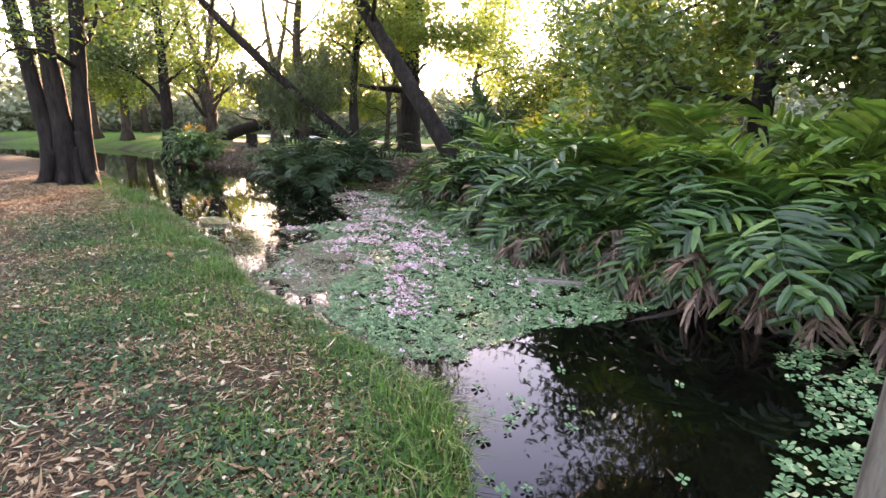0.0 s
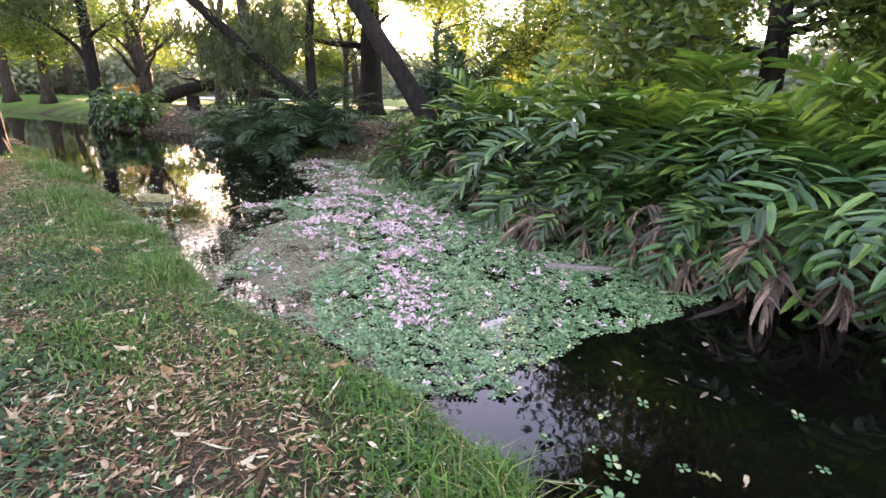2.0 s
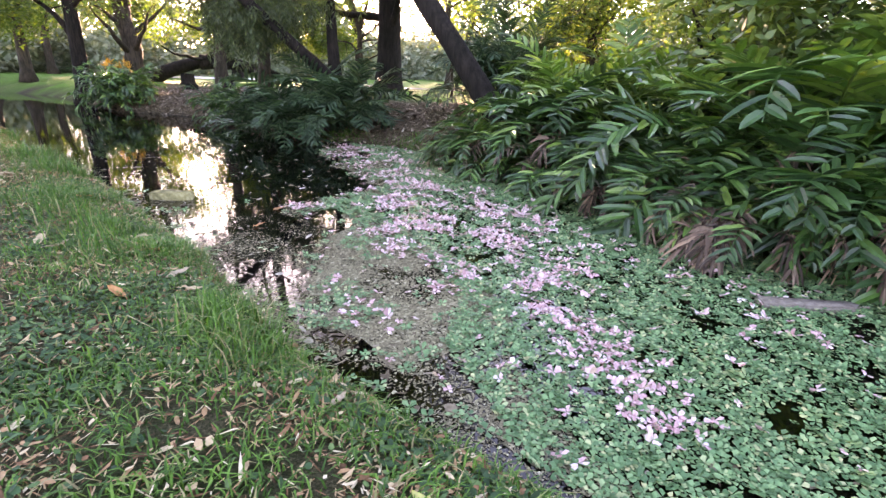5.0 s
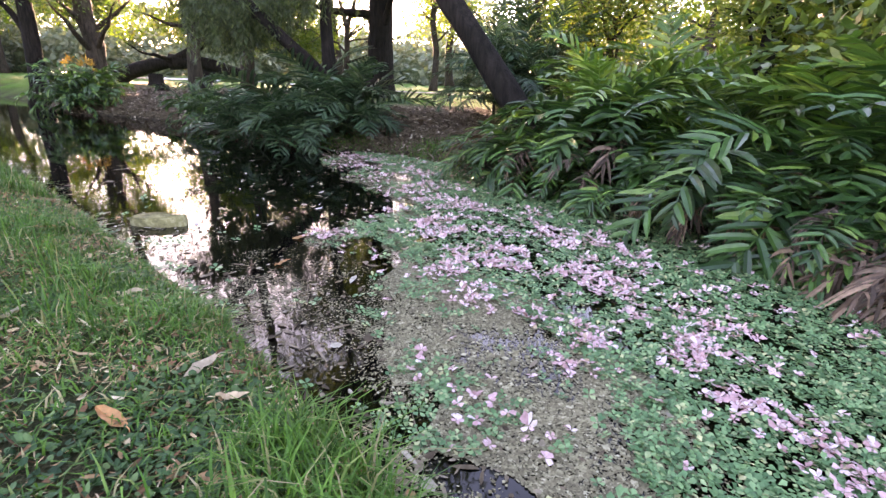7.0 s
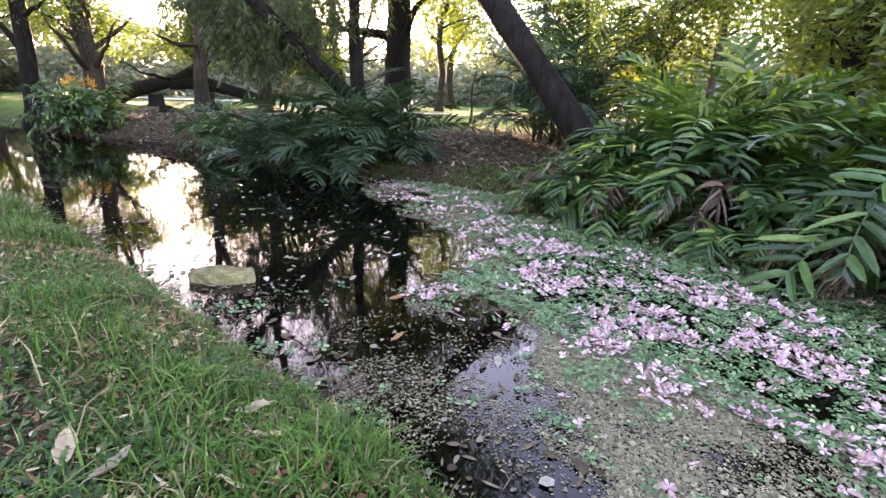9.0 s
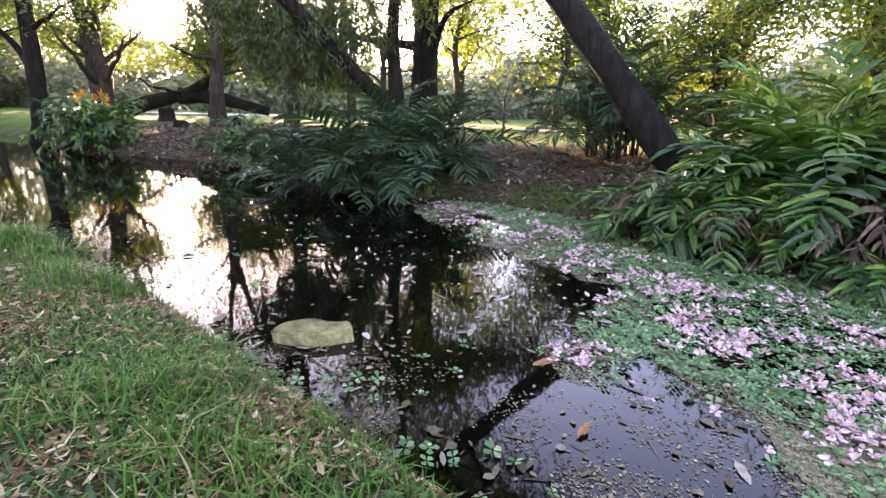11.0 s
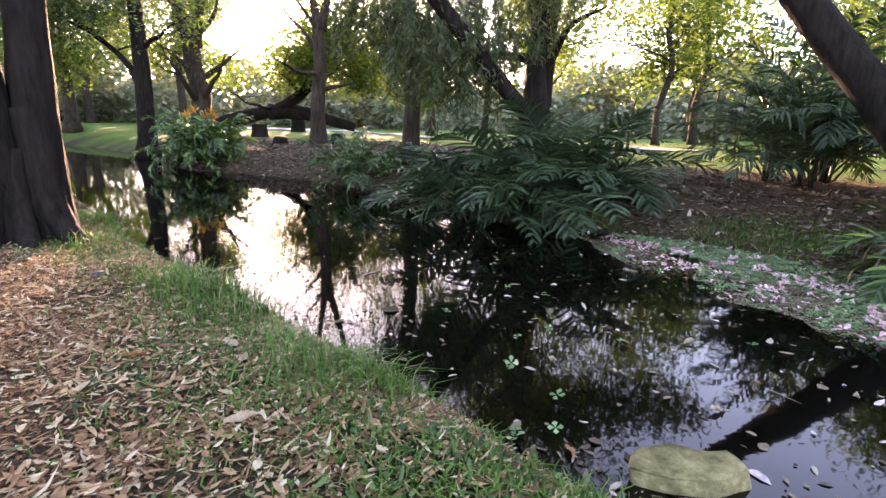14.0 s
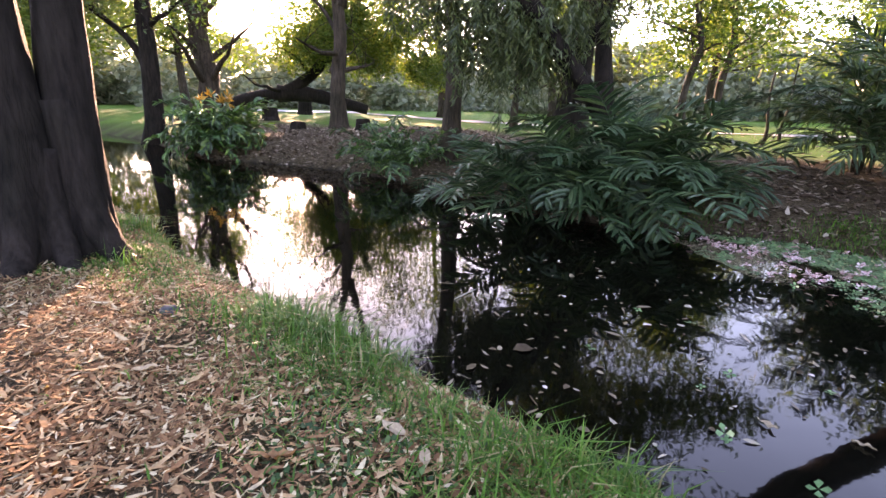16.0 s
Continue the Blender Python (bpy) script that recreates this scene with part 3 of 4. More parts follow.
# big many-stemmed tree on the near bank
AX, AY = -9.78, 12.35
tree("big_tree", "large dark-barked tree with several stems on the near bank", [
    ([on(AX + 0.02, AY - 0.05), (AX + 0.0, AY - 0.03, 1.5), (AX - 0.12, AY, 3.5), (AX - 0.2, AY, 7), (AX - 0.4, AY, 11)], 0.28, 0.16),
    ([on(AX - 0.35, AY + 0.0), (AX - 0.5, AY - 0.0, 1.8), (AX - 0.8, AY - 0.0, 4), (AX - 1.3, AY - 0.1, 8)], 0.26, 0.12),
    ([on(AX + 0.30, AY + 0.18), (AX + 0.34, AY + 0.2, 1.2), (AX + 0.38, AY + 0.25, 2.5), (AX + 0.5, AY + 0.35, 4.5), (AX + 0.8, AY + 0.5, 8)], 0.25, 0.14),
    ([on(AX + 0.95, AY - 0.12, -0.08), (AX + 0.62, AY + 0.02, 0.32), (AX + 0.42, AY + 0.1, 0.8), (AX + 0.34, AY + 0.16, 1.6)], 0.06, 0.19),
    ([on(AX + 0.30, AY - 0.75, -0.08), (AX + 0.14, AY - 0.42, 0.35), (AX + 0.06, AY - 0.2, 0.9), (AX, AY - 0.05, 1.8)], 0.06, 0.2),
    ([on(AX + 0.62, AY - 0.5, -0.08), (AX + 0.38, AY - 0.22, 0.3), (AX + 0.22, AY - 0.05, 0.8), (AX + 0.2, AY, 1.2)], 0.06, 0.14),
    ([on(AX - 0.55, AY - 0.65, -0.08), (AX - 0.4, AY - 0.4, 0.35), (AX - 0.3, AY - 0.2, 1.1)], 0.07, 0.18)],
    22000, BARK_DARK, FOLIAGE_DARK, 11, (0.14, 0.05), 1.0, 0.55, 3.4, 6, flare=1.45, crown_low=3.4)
tree("slim_tree", "slim dark tree at the water's edge", [(upright(-15.6, 26.7, 12, 0.2, 0, 0.12, 3), 0.32, 0.12), ([(-15.55, 26.7, 2.6), (-16.1, 26.6, 3.6), (-17.2, 26.4, 4.6), (-18.5, 26, 6.2)], 0.12, 0.05)],
     14000, BARK_DARK, FOLIAGE_DARK, 12, (0.16, 0.06), 1.1, 0.35, 3.6, 10, crown_low=3.2, masses=[((-17.5, 26, 5.6), (2.6, 2, 1.4), 9000)])
tree("forked_tree", "grey-barked tree with a fork beyond the flowering bush", [(upright(-14.6, 29.6, 4.6, -0.2, 0, 0.05, 4), 0.42, 0.34),
     ([(-14.8, 29.6, 4.4), (-15.3, 29.7, 6), (-15.9, 29.9, 9), (-16.2, 30, 12)], 0.24, 0.08), ([(-14.75, 29.6, 4.4), (-14.3, 29.5, 6.2), (-13.8, 29.5, 9), (-13.2, 29.2, 12)], 0.22, 0.08)],
     5000, BARK_GREY, FOLIAGE, 13, (0.16, 0.06), 1.1, 0.3, 3.0, 7, crown_low=4.4, masses=[((-16.5, 29.5, 8.5), (2.0, 2, 2.0), 3500)])
tree("bank_tree", "slender grey tree forking above the leaf-strewn bank", [(upright(-8.75, 24.6, 4.6, 0.1, 0, 0.04, 5), 0.25, 0.18),
     ([(-8.65, 24.6, 4.4), (-9.0, 24.7, 6.4), (-9.4, 24.8, 10)], 0.13, 0.05), ([(-8.6, 24.6, 4.4), (-8.1, 24.6, 6.4), (-7.6, 24.8, 10)], 0.13, 0.05)],
     5000, BARK_GREY, FOLIAGE, 14, (0.15, 0.055), 1.0, 0.3, 2.4, 6, crown_low=4.4)
tree("bank_tree", "straight slim tree with weeping foliage on the bank", [(upright(-5.55, 18.9, 9, 0.05, 0, 0.05, 6), 0.20, 0.09)],
     5000, BARK_GREY, WEEPING, 15, (0.17, 0.022), 0.7, 0.3, 2.3, 9, weep=0.9, crown_low=1.6, masses=[((-4.4, 18.4, 4.1), (1.0, 0.8, 1.0), 2500)])
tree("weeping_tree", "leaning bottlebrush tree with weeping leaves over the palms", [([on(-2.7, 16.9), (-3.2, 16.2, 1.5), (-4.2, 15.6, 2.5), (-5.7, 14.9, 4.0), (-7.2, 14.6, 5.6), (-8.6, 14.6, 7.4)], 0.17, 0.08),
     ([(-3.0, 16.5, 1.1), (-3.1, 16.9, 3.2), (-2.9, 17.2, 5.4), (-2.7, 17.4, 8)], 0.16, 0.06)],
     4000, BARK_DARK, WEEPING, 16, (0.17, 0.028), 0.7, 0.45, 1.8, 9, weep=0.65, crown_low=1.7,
     masses=[((-5.0, 15.6, 2.8), (1.0, 0.9, 0.6), 5500), ((-4.3, 16.1, 3.1), (1.1, 0.8, 0.7), 4500), ((-5.9, 15.8, 3.5), (0.9, 0.7, 0.5), 2600), ((-3.6, 16.8, 3.9), (1.4, 0.9, 0.8), 2800)])
tree("lawn_tree", "brown-trunked tree at the edge of the lawn", [(upright(-1.85, 22.4, 6.4, 0.15, 0, 0.06, 7), 0.48, 0.32),
     ([(-1.7, 22.4, 6.1), (-2.1, 22.4, 8), (-2.6, 22.4, 11)], 0.2, 0.06), ([(-1.7, 22.4, 6.1), (-1.2, 22.3, 7.6), (-0.2, 22.2, 10)], 0.2, 0.06)],
     14000, BARK_DARK, FOLIAGE_LIGHT, 17, (0.18, 0.06), 1.1, 0.3, 3.4, 9, crown_low=3.4, masses=[((1.0, 21.3, 5.8), (2.8, 2, 1.5), 4500), ((-2.6, 22, 6.3), (2.5, 2, 1.6), 4000)])
def lean_at(z):
    return (1.23 - 0.666 * z, 11.74 + 0.43 * z, z)


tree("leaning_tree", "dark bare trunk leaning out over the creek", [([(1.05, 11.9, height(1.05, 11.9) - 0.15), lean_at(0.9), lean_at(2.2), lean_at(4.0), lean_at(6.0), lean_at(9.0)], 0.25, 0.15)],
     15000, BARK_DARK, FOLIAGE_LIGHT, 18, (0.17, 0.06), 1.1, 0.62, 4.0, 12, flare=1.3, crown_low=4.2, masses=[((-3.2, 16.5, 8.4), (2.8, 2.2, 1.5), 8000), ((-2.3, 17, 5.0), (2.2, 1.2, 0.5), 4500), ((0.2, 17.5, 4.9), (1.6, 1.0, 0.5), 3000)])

# trees behind the fern thicket
tree("thicket_tree", "dark leafy tree standing behind the ferns", [(upright(6.3, 9.4, 9, 0.3, 0, 0.12, 21), 0.22, 0.08)], 52000, BARK_DARK, FOLIAGE_DARK, 21, (0.21, 0.075), 0.9, 0.18, 3.4, 16, crown_low=0.6, group="trees behind the ferns")
tree("thicket_tree", "dark leafy tree standing behind the ferns", [(upright(4.6, 11.8, 4.6, 0.3, 0, 0.12, 22), 0.16, 0.07)], 10000, BARK_DARK, FOLIAGE_LIGHT, 22, (0.17, 0.05), 0.8, 0.2, 1.5, 14, crown_low=1.2, group="trees behind the ferns")
tree("thicket_tree", "yellow-green leafy tree at the end of the thicket", [(upright(9.3, 8.2, 9, 0.2, 0, 0.12, 23), 0.2, 0.08)], 38000, BARK_DARK, FOLIAGE_DARK, 23, (0.22, 0.08), 0.9, 0.15, 3.4, 14, crown_low=0.6, group="trees behind the ferns")
tree("thicket_tree", "light green leafy tree behind the ferns", [(upright(3.6, 15.5, 3.7, 0, 0, 0.12, 24), 0.14, 0.06)], 8000, BARK_GREY, FOLIAGE, 24, (0.15, 0.05), 0.8, 0.2, 1.3, 13, crown_low=1.2, group="trees behind the ferns")
tree("thicket_tree", "light green leafy tree beside the lawn", [(upright(7.2, 15.6, 4.8, 0, 0, 0.12, 25), 0.16, 0.07)], 24000, BARK_GREY, FOLIAGE_LIGHT, 25, (0.16, 0.055), 0.9, 0.2, 3.0, 12, crown_low=1.3, group="trees behind the ferns")

tree("slender_tree", "slender pale forked tree near the lawn", [(upright(-3.1, 24.2, 3.4, 0.05, 0, 0.04, 28), 0.12, 0.09), ([(-3.05, 24.2, 3.2), (-3.4, 24.2, 4.6), (-4.0, 24.3, 7)], 0.07, 0.03), ([(-3.05, 24.2, 3.2), (-2.6, 24.2, 4.6), (-2.2, 24.3, 7)], 0.07, 0.03)],
     7000, BARK_GREY, FOLIAGE_LIGHT, 28, (0.15, 0.05), 0.9, 0.4, 1.8, 6, crown_low=3.6)

tree("thicket_tree", "dark leafy tree at the far end of the thicket", [(upright(11.5, 12.5, 8, 0, 0, 0.12, 26), 0.18, 0.08)], 24000, BARK_DARK, FOLIAGE_DARK, 26, (0.2, 0.07), 0.9, 0.12, 3.2, 13, crown_low=0.5, group="trees behind the ferns")

# lawn shrubs and saplings
for i, (x, y, t) in enumerate([(2.6, 20.4, 2.6), (4.6, 22.5, 3.0), (0.4, 20.8, 2.4), (7.5, 24.0, 2.8)]):
    tree("sapling", "young bright green tree on the lawn edge", [(upright(x, y, t, 0.1, 0, 0.05, 30 + i), 0.04, 0.02)], 3200, BARK_GREY, FOLIAGE_LIGHT, 30 + i, (0.13, 0.06), 0.5, 0.25, 0.9, 8, category="sapling", group="saplings on the lawn edge")
tree("slanting_tree", "old tree with a slanting trunk lying low beyond the bush", [([on(-16.2, 33.6), (-15.2, 33.5, 1.25), (-13.6, 33.4, 1.75), (-12.2, 33.2, 2.1), (-10.6, 33.0, 3.3), (-9.4, 33.0, 4.8), (-8.6, 33, 7.0)], 0.42, 0.14),
     ([(-12.8, 33.2, 1.9), (-11.4, 33.3, 1.9), (-10.0, 33.4, 1.6), (-8.6, 33.5, 1.25)], 0.26, 0.14)],
     26000, BARK_DARK, FOLIAGE, 40, (0.2, 0.07), 1.3, 0.45, 3.4, 12, crown_low=2.4, masses=[((-10.7, 32.8, 4.0), (1.3, 1.2, 0.8), 4500), ((-9.4, 32.8, 5.0), (1.5, 1.3, 0.8), 5000), ((-8.4, 33, 3.7), (1.3, 1.2, 0.9), 4500), ((-6.9, 33.2, 4.8), (1.8, 1.5, 0.9), 5000), ((-5.6, 33.5, 3.2), (1.6, 1.4, 0.9), 5000)])
for i, (x, y, t, rr) in enumerate([(-24.5, 36.4, 11, 0.34), (-28.5, 38.5, 12, 0.38), (-22.5, 46, 12, 0.3), (-14, 22, 10, 0.0), (-33, 52, 13, 0.35), (-20, 16.5, 10, 0.3), (9.5, 34, 9, 0.22), (15, 30, 10, 0.25), (-4.5, 40, 11, 0.3), (3.5, 44, 12, 0.3), (6.0, 31, 8, 0.16), (13, 41, 10, 0.25), (20, 37, 10, 0.25), (1.2, 34, 9, 0.2)]):
    if rr:
        tree("park_tree", "park tree with a bare lower trunk on the grass", [(upright(x, y, t, 0.4 * math.sin(i * 2.1), 0, 0.15, 50 + i), rr, 0.1)], 18000 if i < 6 else 6000, BARK_GREY, FOLIAGE_LIGHT if i % 2 else FOLIAGE, 50 + i,
             (0.3, 0.12), 1.5, 0.3, 3.8, 12, crown_low=2.2, group="trees across the park")

# stumps, path and bright paving across the lawn
def stump(x, y, w, h, seed):
    r = np.random.default_rng(seed)
    b = height(x, y)
    v, f = tube([(0, 0, -0.05), (0, 0, h * 0.3), (0.01, 0, h * 0.8), (0.01, 0.01, h), (0.01, 0.01, h * 1.01)], [w * 1.25, w * 1.05, w, w * 0.96, w * 0.8], 14, 0.12, seed)
    ob = mesh_object("tree_stump", v, f, BARK_DARK, smooth=False)
    ob.location = (x, y, b)
    return tagged(ob, "short sawn tree stump on the grass", "stump", "stumps on the lawn")


stump(-12.4, 30.1, 0.32, 0.5, 1)
stump(-12.9, 39.6, 0.4, 0.75, 2)
stump(-10.1, 24.8, 0.24, 0.2, 3)
stump(-7.8, 22.6, 0.2, 0.3, 4)


def ribbon(name, points, width, mat, label, lift=0.02):
    line = smooth_line(points, 60)
    v, f = [], []
    for i, (x, y) in enumerate(line):
        t = line[min(i + 1, 59)] - line[max(i - 1, 0)]
        t /= np.linalg.norm(t)
        for s in (-0.5, 0.5):
            px, py = x - t[1] * width * s, y + t[0] * width * s
            v.append((px, py, height(px, py) + lift))
    f = [(2 * i, 2 * i + 1, 2 * i + 3, 2 * i + 2) for i in range(59)]
    ob = mesh_object(name, v, f, mat)
    return tagged(ob, label, "path", kind="structure")


ribbon("pavement", [(60, 30), (25, 26.5), (10, 25.2), (3, 26.5), (-4, 33), (-10, 44), (-22, 52)], 1.3, PATHING, "pale concrete footpath across the lawn", 0.05)
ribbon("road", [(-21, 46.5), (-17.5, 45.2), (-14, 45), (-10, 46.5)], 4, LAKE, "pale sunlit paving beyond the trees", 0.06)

# far woods all round
def far_woods(seed=5):
    r = np.random.default_rng(seed)
    cs = []
    for k in range(900):
        a = r.uniform(0, 2 * math.pi)
        ahead = abs((a - math.pi / 2 + math.pi) % (2 * math.pi) - math.pi) < 1.15
        if not ahead and r.random() < 0.6:
            continue
        d = r.uniform(48, 105) if ahead else r.uniform(35, 60)
        x, y = -4 + math.cos(a) * d, 10 + math.sin(a) * d
        if -75 < x < -12 and 24 < y < 44:
            continue
        low = k % 2 == 0
        h = r.uniform(2.5, 5.0) if low else r.uniform(6, 10)
        for c in range(9):
            cx, cy, cz = x + r.normal(0, 2.6), y + r.normal(0, 2.2), h * r.uniform(0.12, 1.0)
            p = r.normal(0, 1, (64, 3))
            p /= np.linalg.norm(p, axis=1)[:, None]
            cs.append(np.array([cx, cy, cz]) + p * r.uniform(0.9, 2.2) * np.array([1, 1, 0.7]))
    c = np.vstack(cs)
    c = c[c[:, 2] > 0.5]
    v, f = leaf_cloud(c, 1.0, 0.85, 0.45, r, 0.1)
    return mesh_object("far_woods", v, f, FOLIAGE_HAZED)


def wooded_ridge(radius=125.0, steps=420):
    """A low distant ridge of trees that closes the view."""
    r = np.random.default_rng(77)
    a = np.linspace(-1.45, 1.45, steps)
    top = 5.5 + 1.6 * np.sin(a * 9) + 1.2 * np.sin(a * 23 + 1) + 0.8 * np.sin(a * 61) + r.normal(0, 0.55, steps)
    v = []
    for q, back in ((0.0, 0.0), (0.5, 1.5), (0.85, 3.0), (1.0, 5.0)):
        rad = radius + back + r.normal(0, 0.6, steps)
        v.append(np.stack([-4 + np.sin(a) * rad, 10 + np.cos(a) * rad, -0.5 + (top + 0.5) * q], -1))
    v = np.concatenate(v, 0)
    i = np.arange(steps - 1)
    f = np.concatenate([np.stack([i + k * steps, i + 1 + k * steps, i + 1 + (k + 1) * steps, i + (k + 1) * steps], -1) for k in range(3)], 0)
    ob = mesh_object("backdrop", v, f, RIDGE_HAZED)
    return tagged(ob, "distant wooded ridge behind the park", "woods", kind="structure")


wooded_ridge()
tagged(far_woods(), "belt of distant park trees with haze in their leaf colour", "trees", kind="stuff")


# ---------------------------------------------------------------- things in the creek
log_v, log_f = tube(smooth_line([(0.9, 3.22, -0.08), (1.4, 3.62, -0.06), (2.3, 4.12, -0.05), (3.0, 4.5, -0.04), (3.75, 5.0, -0.01)], 18), np.linspace(0.045, 0.06, 18), 10, 0.25, 4)
log = mesh_object("floating_log", log_v, log_f, WOOD_WET, smooth=True)
tagged(log, "thin waterlogged brown log holding back the floating plants", "log")


def slab(name, corners, z0, z1, mat, label, category, bevel=0.02, rough=0.0, seed=0):
    bm = bmesh.new()
    low = [bm.verts.new((x, y, z0)) for x, y in corners]
    bm.faces.new(low[::-1])
    top = [bm.verts.new((x, y, z1)) for x, y in corners]
    bm.faces.new(top)
    for i in range(len(corners)):
        j = (i + 1) % len(corners)
        bm.faces.new((low[i], low[j], top[j], top[i]))
    bmesh.ops.bevel(bm, geom=bm.edges[:], offset=bevel, segments=2, affect="EDGES")
    if rough:
        bmesh.ops.subdivide_edges(bm, edges=bm.edges[:], cuts=3, use_grid_fill=True)
        for q in bm.verts:
            q.co += Vector(noise.noise_vector(q.co * 5 + Vector((seed, 0, 0)))) * rough
    me = bpy.data.meshes.new(name)
    bm.to_mesh(me)
    bm.free()
    me.materials.append(mat)
    me.polygons.foreach_set("use_smooth", [True] * len(me.polygons))
    return tagged(new(name, me), label, category)


slab("plank", [(1.64, 5.46), (2.26, 5.36), (2.36, 5.42), (2.3, 5.5), (1.66, 5.62)], -0.02, 0.045, WOOD_PALE, "weathered grey plank floating among green water plants", "plank", 0.012, 0.008, 3)
slab("rock", [(-4.36, 8.74), (-4.22, 8.66), (-3.98, 8.65), (-3.80, 8.69), (-3.82, 8.86), (-4.02, 8.90), (-4.27, 8.88)], -0.3, 0.09, STONE, "blocky mossy yellow-grey stone standing out of the water", "rock", 0.012, 0.035, 8)

# the trunk at the start of the walk, beside the eye
near_v, near_f = tube([(0, 0, -0.5), (0.01, 0, 0.6), (0.02, 0, 1.4), (0.08, 0, 2.1), (0.4, 0, 3.4), (0.9, 0.1, 6)], [0.13, 0.10, 0.095, 0.095, 0.09, 0.06], 14, 0.1, 9)
near = new("shore_tree")
near.location = (1.87, 0.36, 0)
tagged(near, "grey bare trunk rising from the water's edge", "tree")
mesh_object("trunk", near_v, near_f, BARK_PALE, near, smooth=True)


def scatter(n, box, keep, seed):
    """Places in a box kept by a chance function of arrays."""
    r = np.random.default_rng(seed)
    x, y = r.uniform(box[0], box[1], n), r.uniform(box[2], box[3], n)
    k = r.random(n) < keep(x, y)
    return x[k], y[k], r


GREEN_BED = [(0.3, 3.05), (0.76, 3.2), (1.36, 3.68), (2.3, 4.2), (3.3, 4.85), (3.7, 5.2), (3.3, 6.0), (2.5, 6.8), (1.95, 7.6), (1.6, 8.6), (1.1, 9.4), (0.45, 10.4), (0.15, 11.6), (-0.4, 12.5),
             (-1.2, 13.7), (-2.0, 14.1), (-3.1, 14.4), (-2.9, 13.0), (-2.68, 11.89), (-2.1, 10.79), (-1.75, 9.9), (-1.3, 9.5), (-2.0, 9.0), (-2.6, 8.4), (-2.4, 7.8), (-1.9, 7.6), (-2.0, 6.8), (-1.9, 6.2),
             (-1.75, 5.4), (-1.2, 4.8), (-0.5, 4.0)]
NEAR_BED = [(3.6, 3.5), (3.3, 2.7), (2.95, 2.2), (2.65, 1.95), (2.5, 1.6), (2.6, 0.4), (4, -3), (8, -3), (7, 2.5), (5.2, 4.0), (4.5, 4.2)]
PINK_LINE = [(-2.2, 13.5), (-1.45, 11.6), (-1.1, 10.1), (-0.8, 8.6), (-0.4, 7.6), (-0.3, 6.8), (-0.1, 6.2), (0.08, 5.4), (0.2, 4.7), (0.2, 4.2)]
PINK_ARMS = [[(-1.4, 7.6), (-1.05, 7.0), (-0.8, 6.65)], [(0.3, 8.0), (0.4, 7.3), (0.15, 6.7), (-0.3, 6.3), (-0.75, 5.85)], [(-2.5, 8.4), (-1.9, 8.5), (-1.3, 8.9)]]
CLOVER_EDGE_Y = [3.0, 4.0, 4.8, 5.3, 5.9, 6.5, 7.0, 7.6, 8.4, 9.2, 9.8, 10.5, 11.5, 14.0]
CLOVER_EDGE_X = [0.2, -0.5, -0.7, -0.6, -0.7, -0.85, -1.05, -1.4, -2.0, -1.6, -1.4, -1.3, -1.4, -2.3]


def bed_edge(x, y):
    return x + 0.10 * wavy(x, y, 7.0, 1.0), y + 0.10 * wavy(x, y, 6.1, 2.0)


def bed_chance(x, y):
    u, w = bed_edge(x, y)
    d = to_line(x, y, PINK_LINE)
    east = x > np.interp(y, CLOVER_EDGE_Y, CLOVER_EDGE_X) + 0.12 * wavy(x, y, 4.0, 0.6)
    dense = np.where(east, np.where((y > 6.5) & (y < 9.5) & (d < 0.7), 0.6, 0.96), np.clip(0.06 + 0.45 * wavy(x, y, 3.3, 0.4) + 0.25 * wavy(x, y, 9.0, 2.0), 0.02, 0.5))
    holes = wavy(x, y, 5.5, 3.0) + 0.5 * wavy(x, y, 13.0, 1.0)
    dense = dense * np.where(holes > 0.9, 0.1, 1)
    return np.where(inside(u, w, GREEN_BED), dense, 0.0)


def near_chance(x, y):
    u, w = bed_edge(x, y)
    return np.where(inside(u, w, NEAR_BED), np.where(wavy(x, y, 4.2, 2.2) + 0.4 * wavy(x, y, 11, 0.3) > 0.75, 0.05, 0.8), 0.0)


def clover_mesh(x, y, r, size):
    """Floating four-leaved clover: four rounded leaflets a plant."""
    n = len(x)
    V, F = [], []
    a0 = r.uniform(0, 6.28, n)
    s = size * r.uniform(0.65, 1.25, n)
    z0 = 0.006 + r.uniform(0, 0.022, n)
    tx, ty = r.normal(0, 0.25, (2, n))
    for k in range(4):
        a = a0 + k * math.pi / 2 + r.normal(0, 0.12, n)
        ring = []
        for q, da in ((0.08, 0.0), (0.82, -0.48), (1.04, 0.0), (0.82, 0.48)):
            dx, dy = np.cos(a + da) * s * q, np.sin(a + da) * s * q
            dz = z0 + tx * dx + ty * dy + 0.16 * s * q * (0.5 + 0.5 * np.cos(a0 * 3 + k))
            ring.append(np.stack([x + dx, y + dy, np.maximum(dz, 0.004)], -1))
        V.append(np.stack(ring, 1))
    v = np.concatenate(V, 0)
    f = np.arange(len(v) * 4).reshape(-1, 4)
    return v.reshape(-1, 3), f


x, y, r = scatter(85000, (-3.2, 4.0, 2.9, 14.5), bed_chance, 31)
v, f = clover_mesh(x, y, r, 0.033)
tagged(mesh_object("water_clover_bed", v, f, PADS), "dense mat of small green floating clover leaves", "water plants", kind="stuff")
x, y, r = scatter(9000, (2.3, 8, -3, 4.4), near_chance, 32)
v, f = clover_mesh(x, y, r, 0.055)
tagged(mesh_object("water_clover_bed", v, f, PADS), "loose patch of green floating clover on dark water", "water plants", kind="stuff")
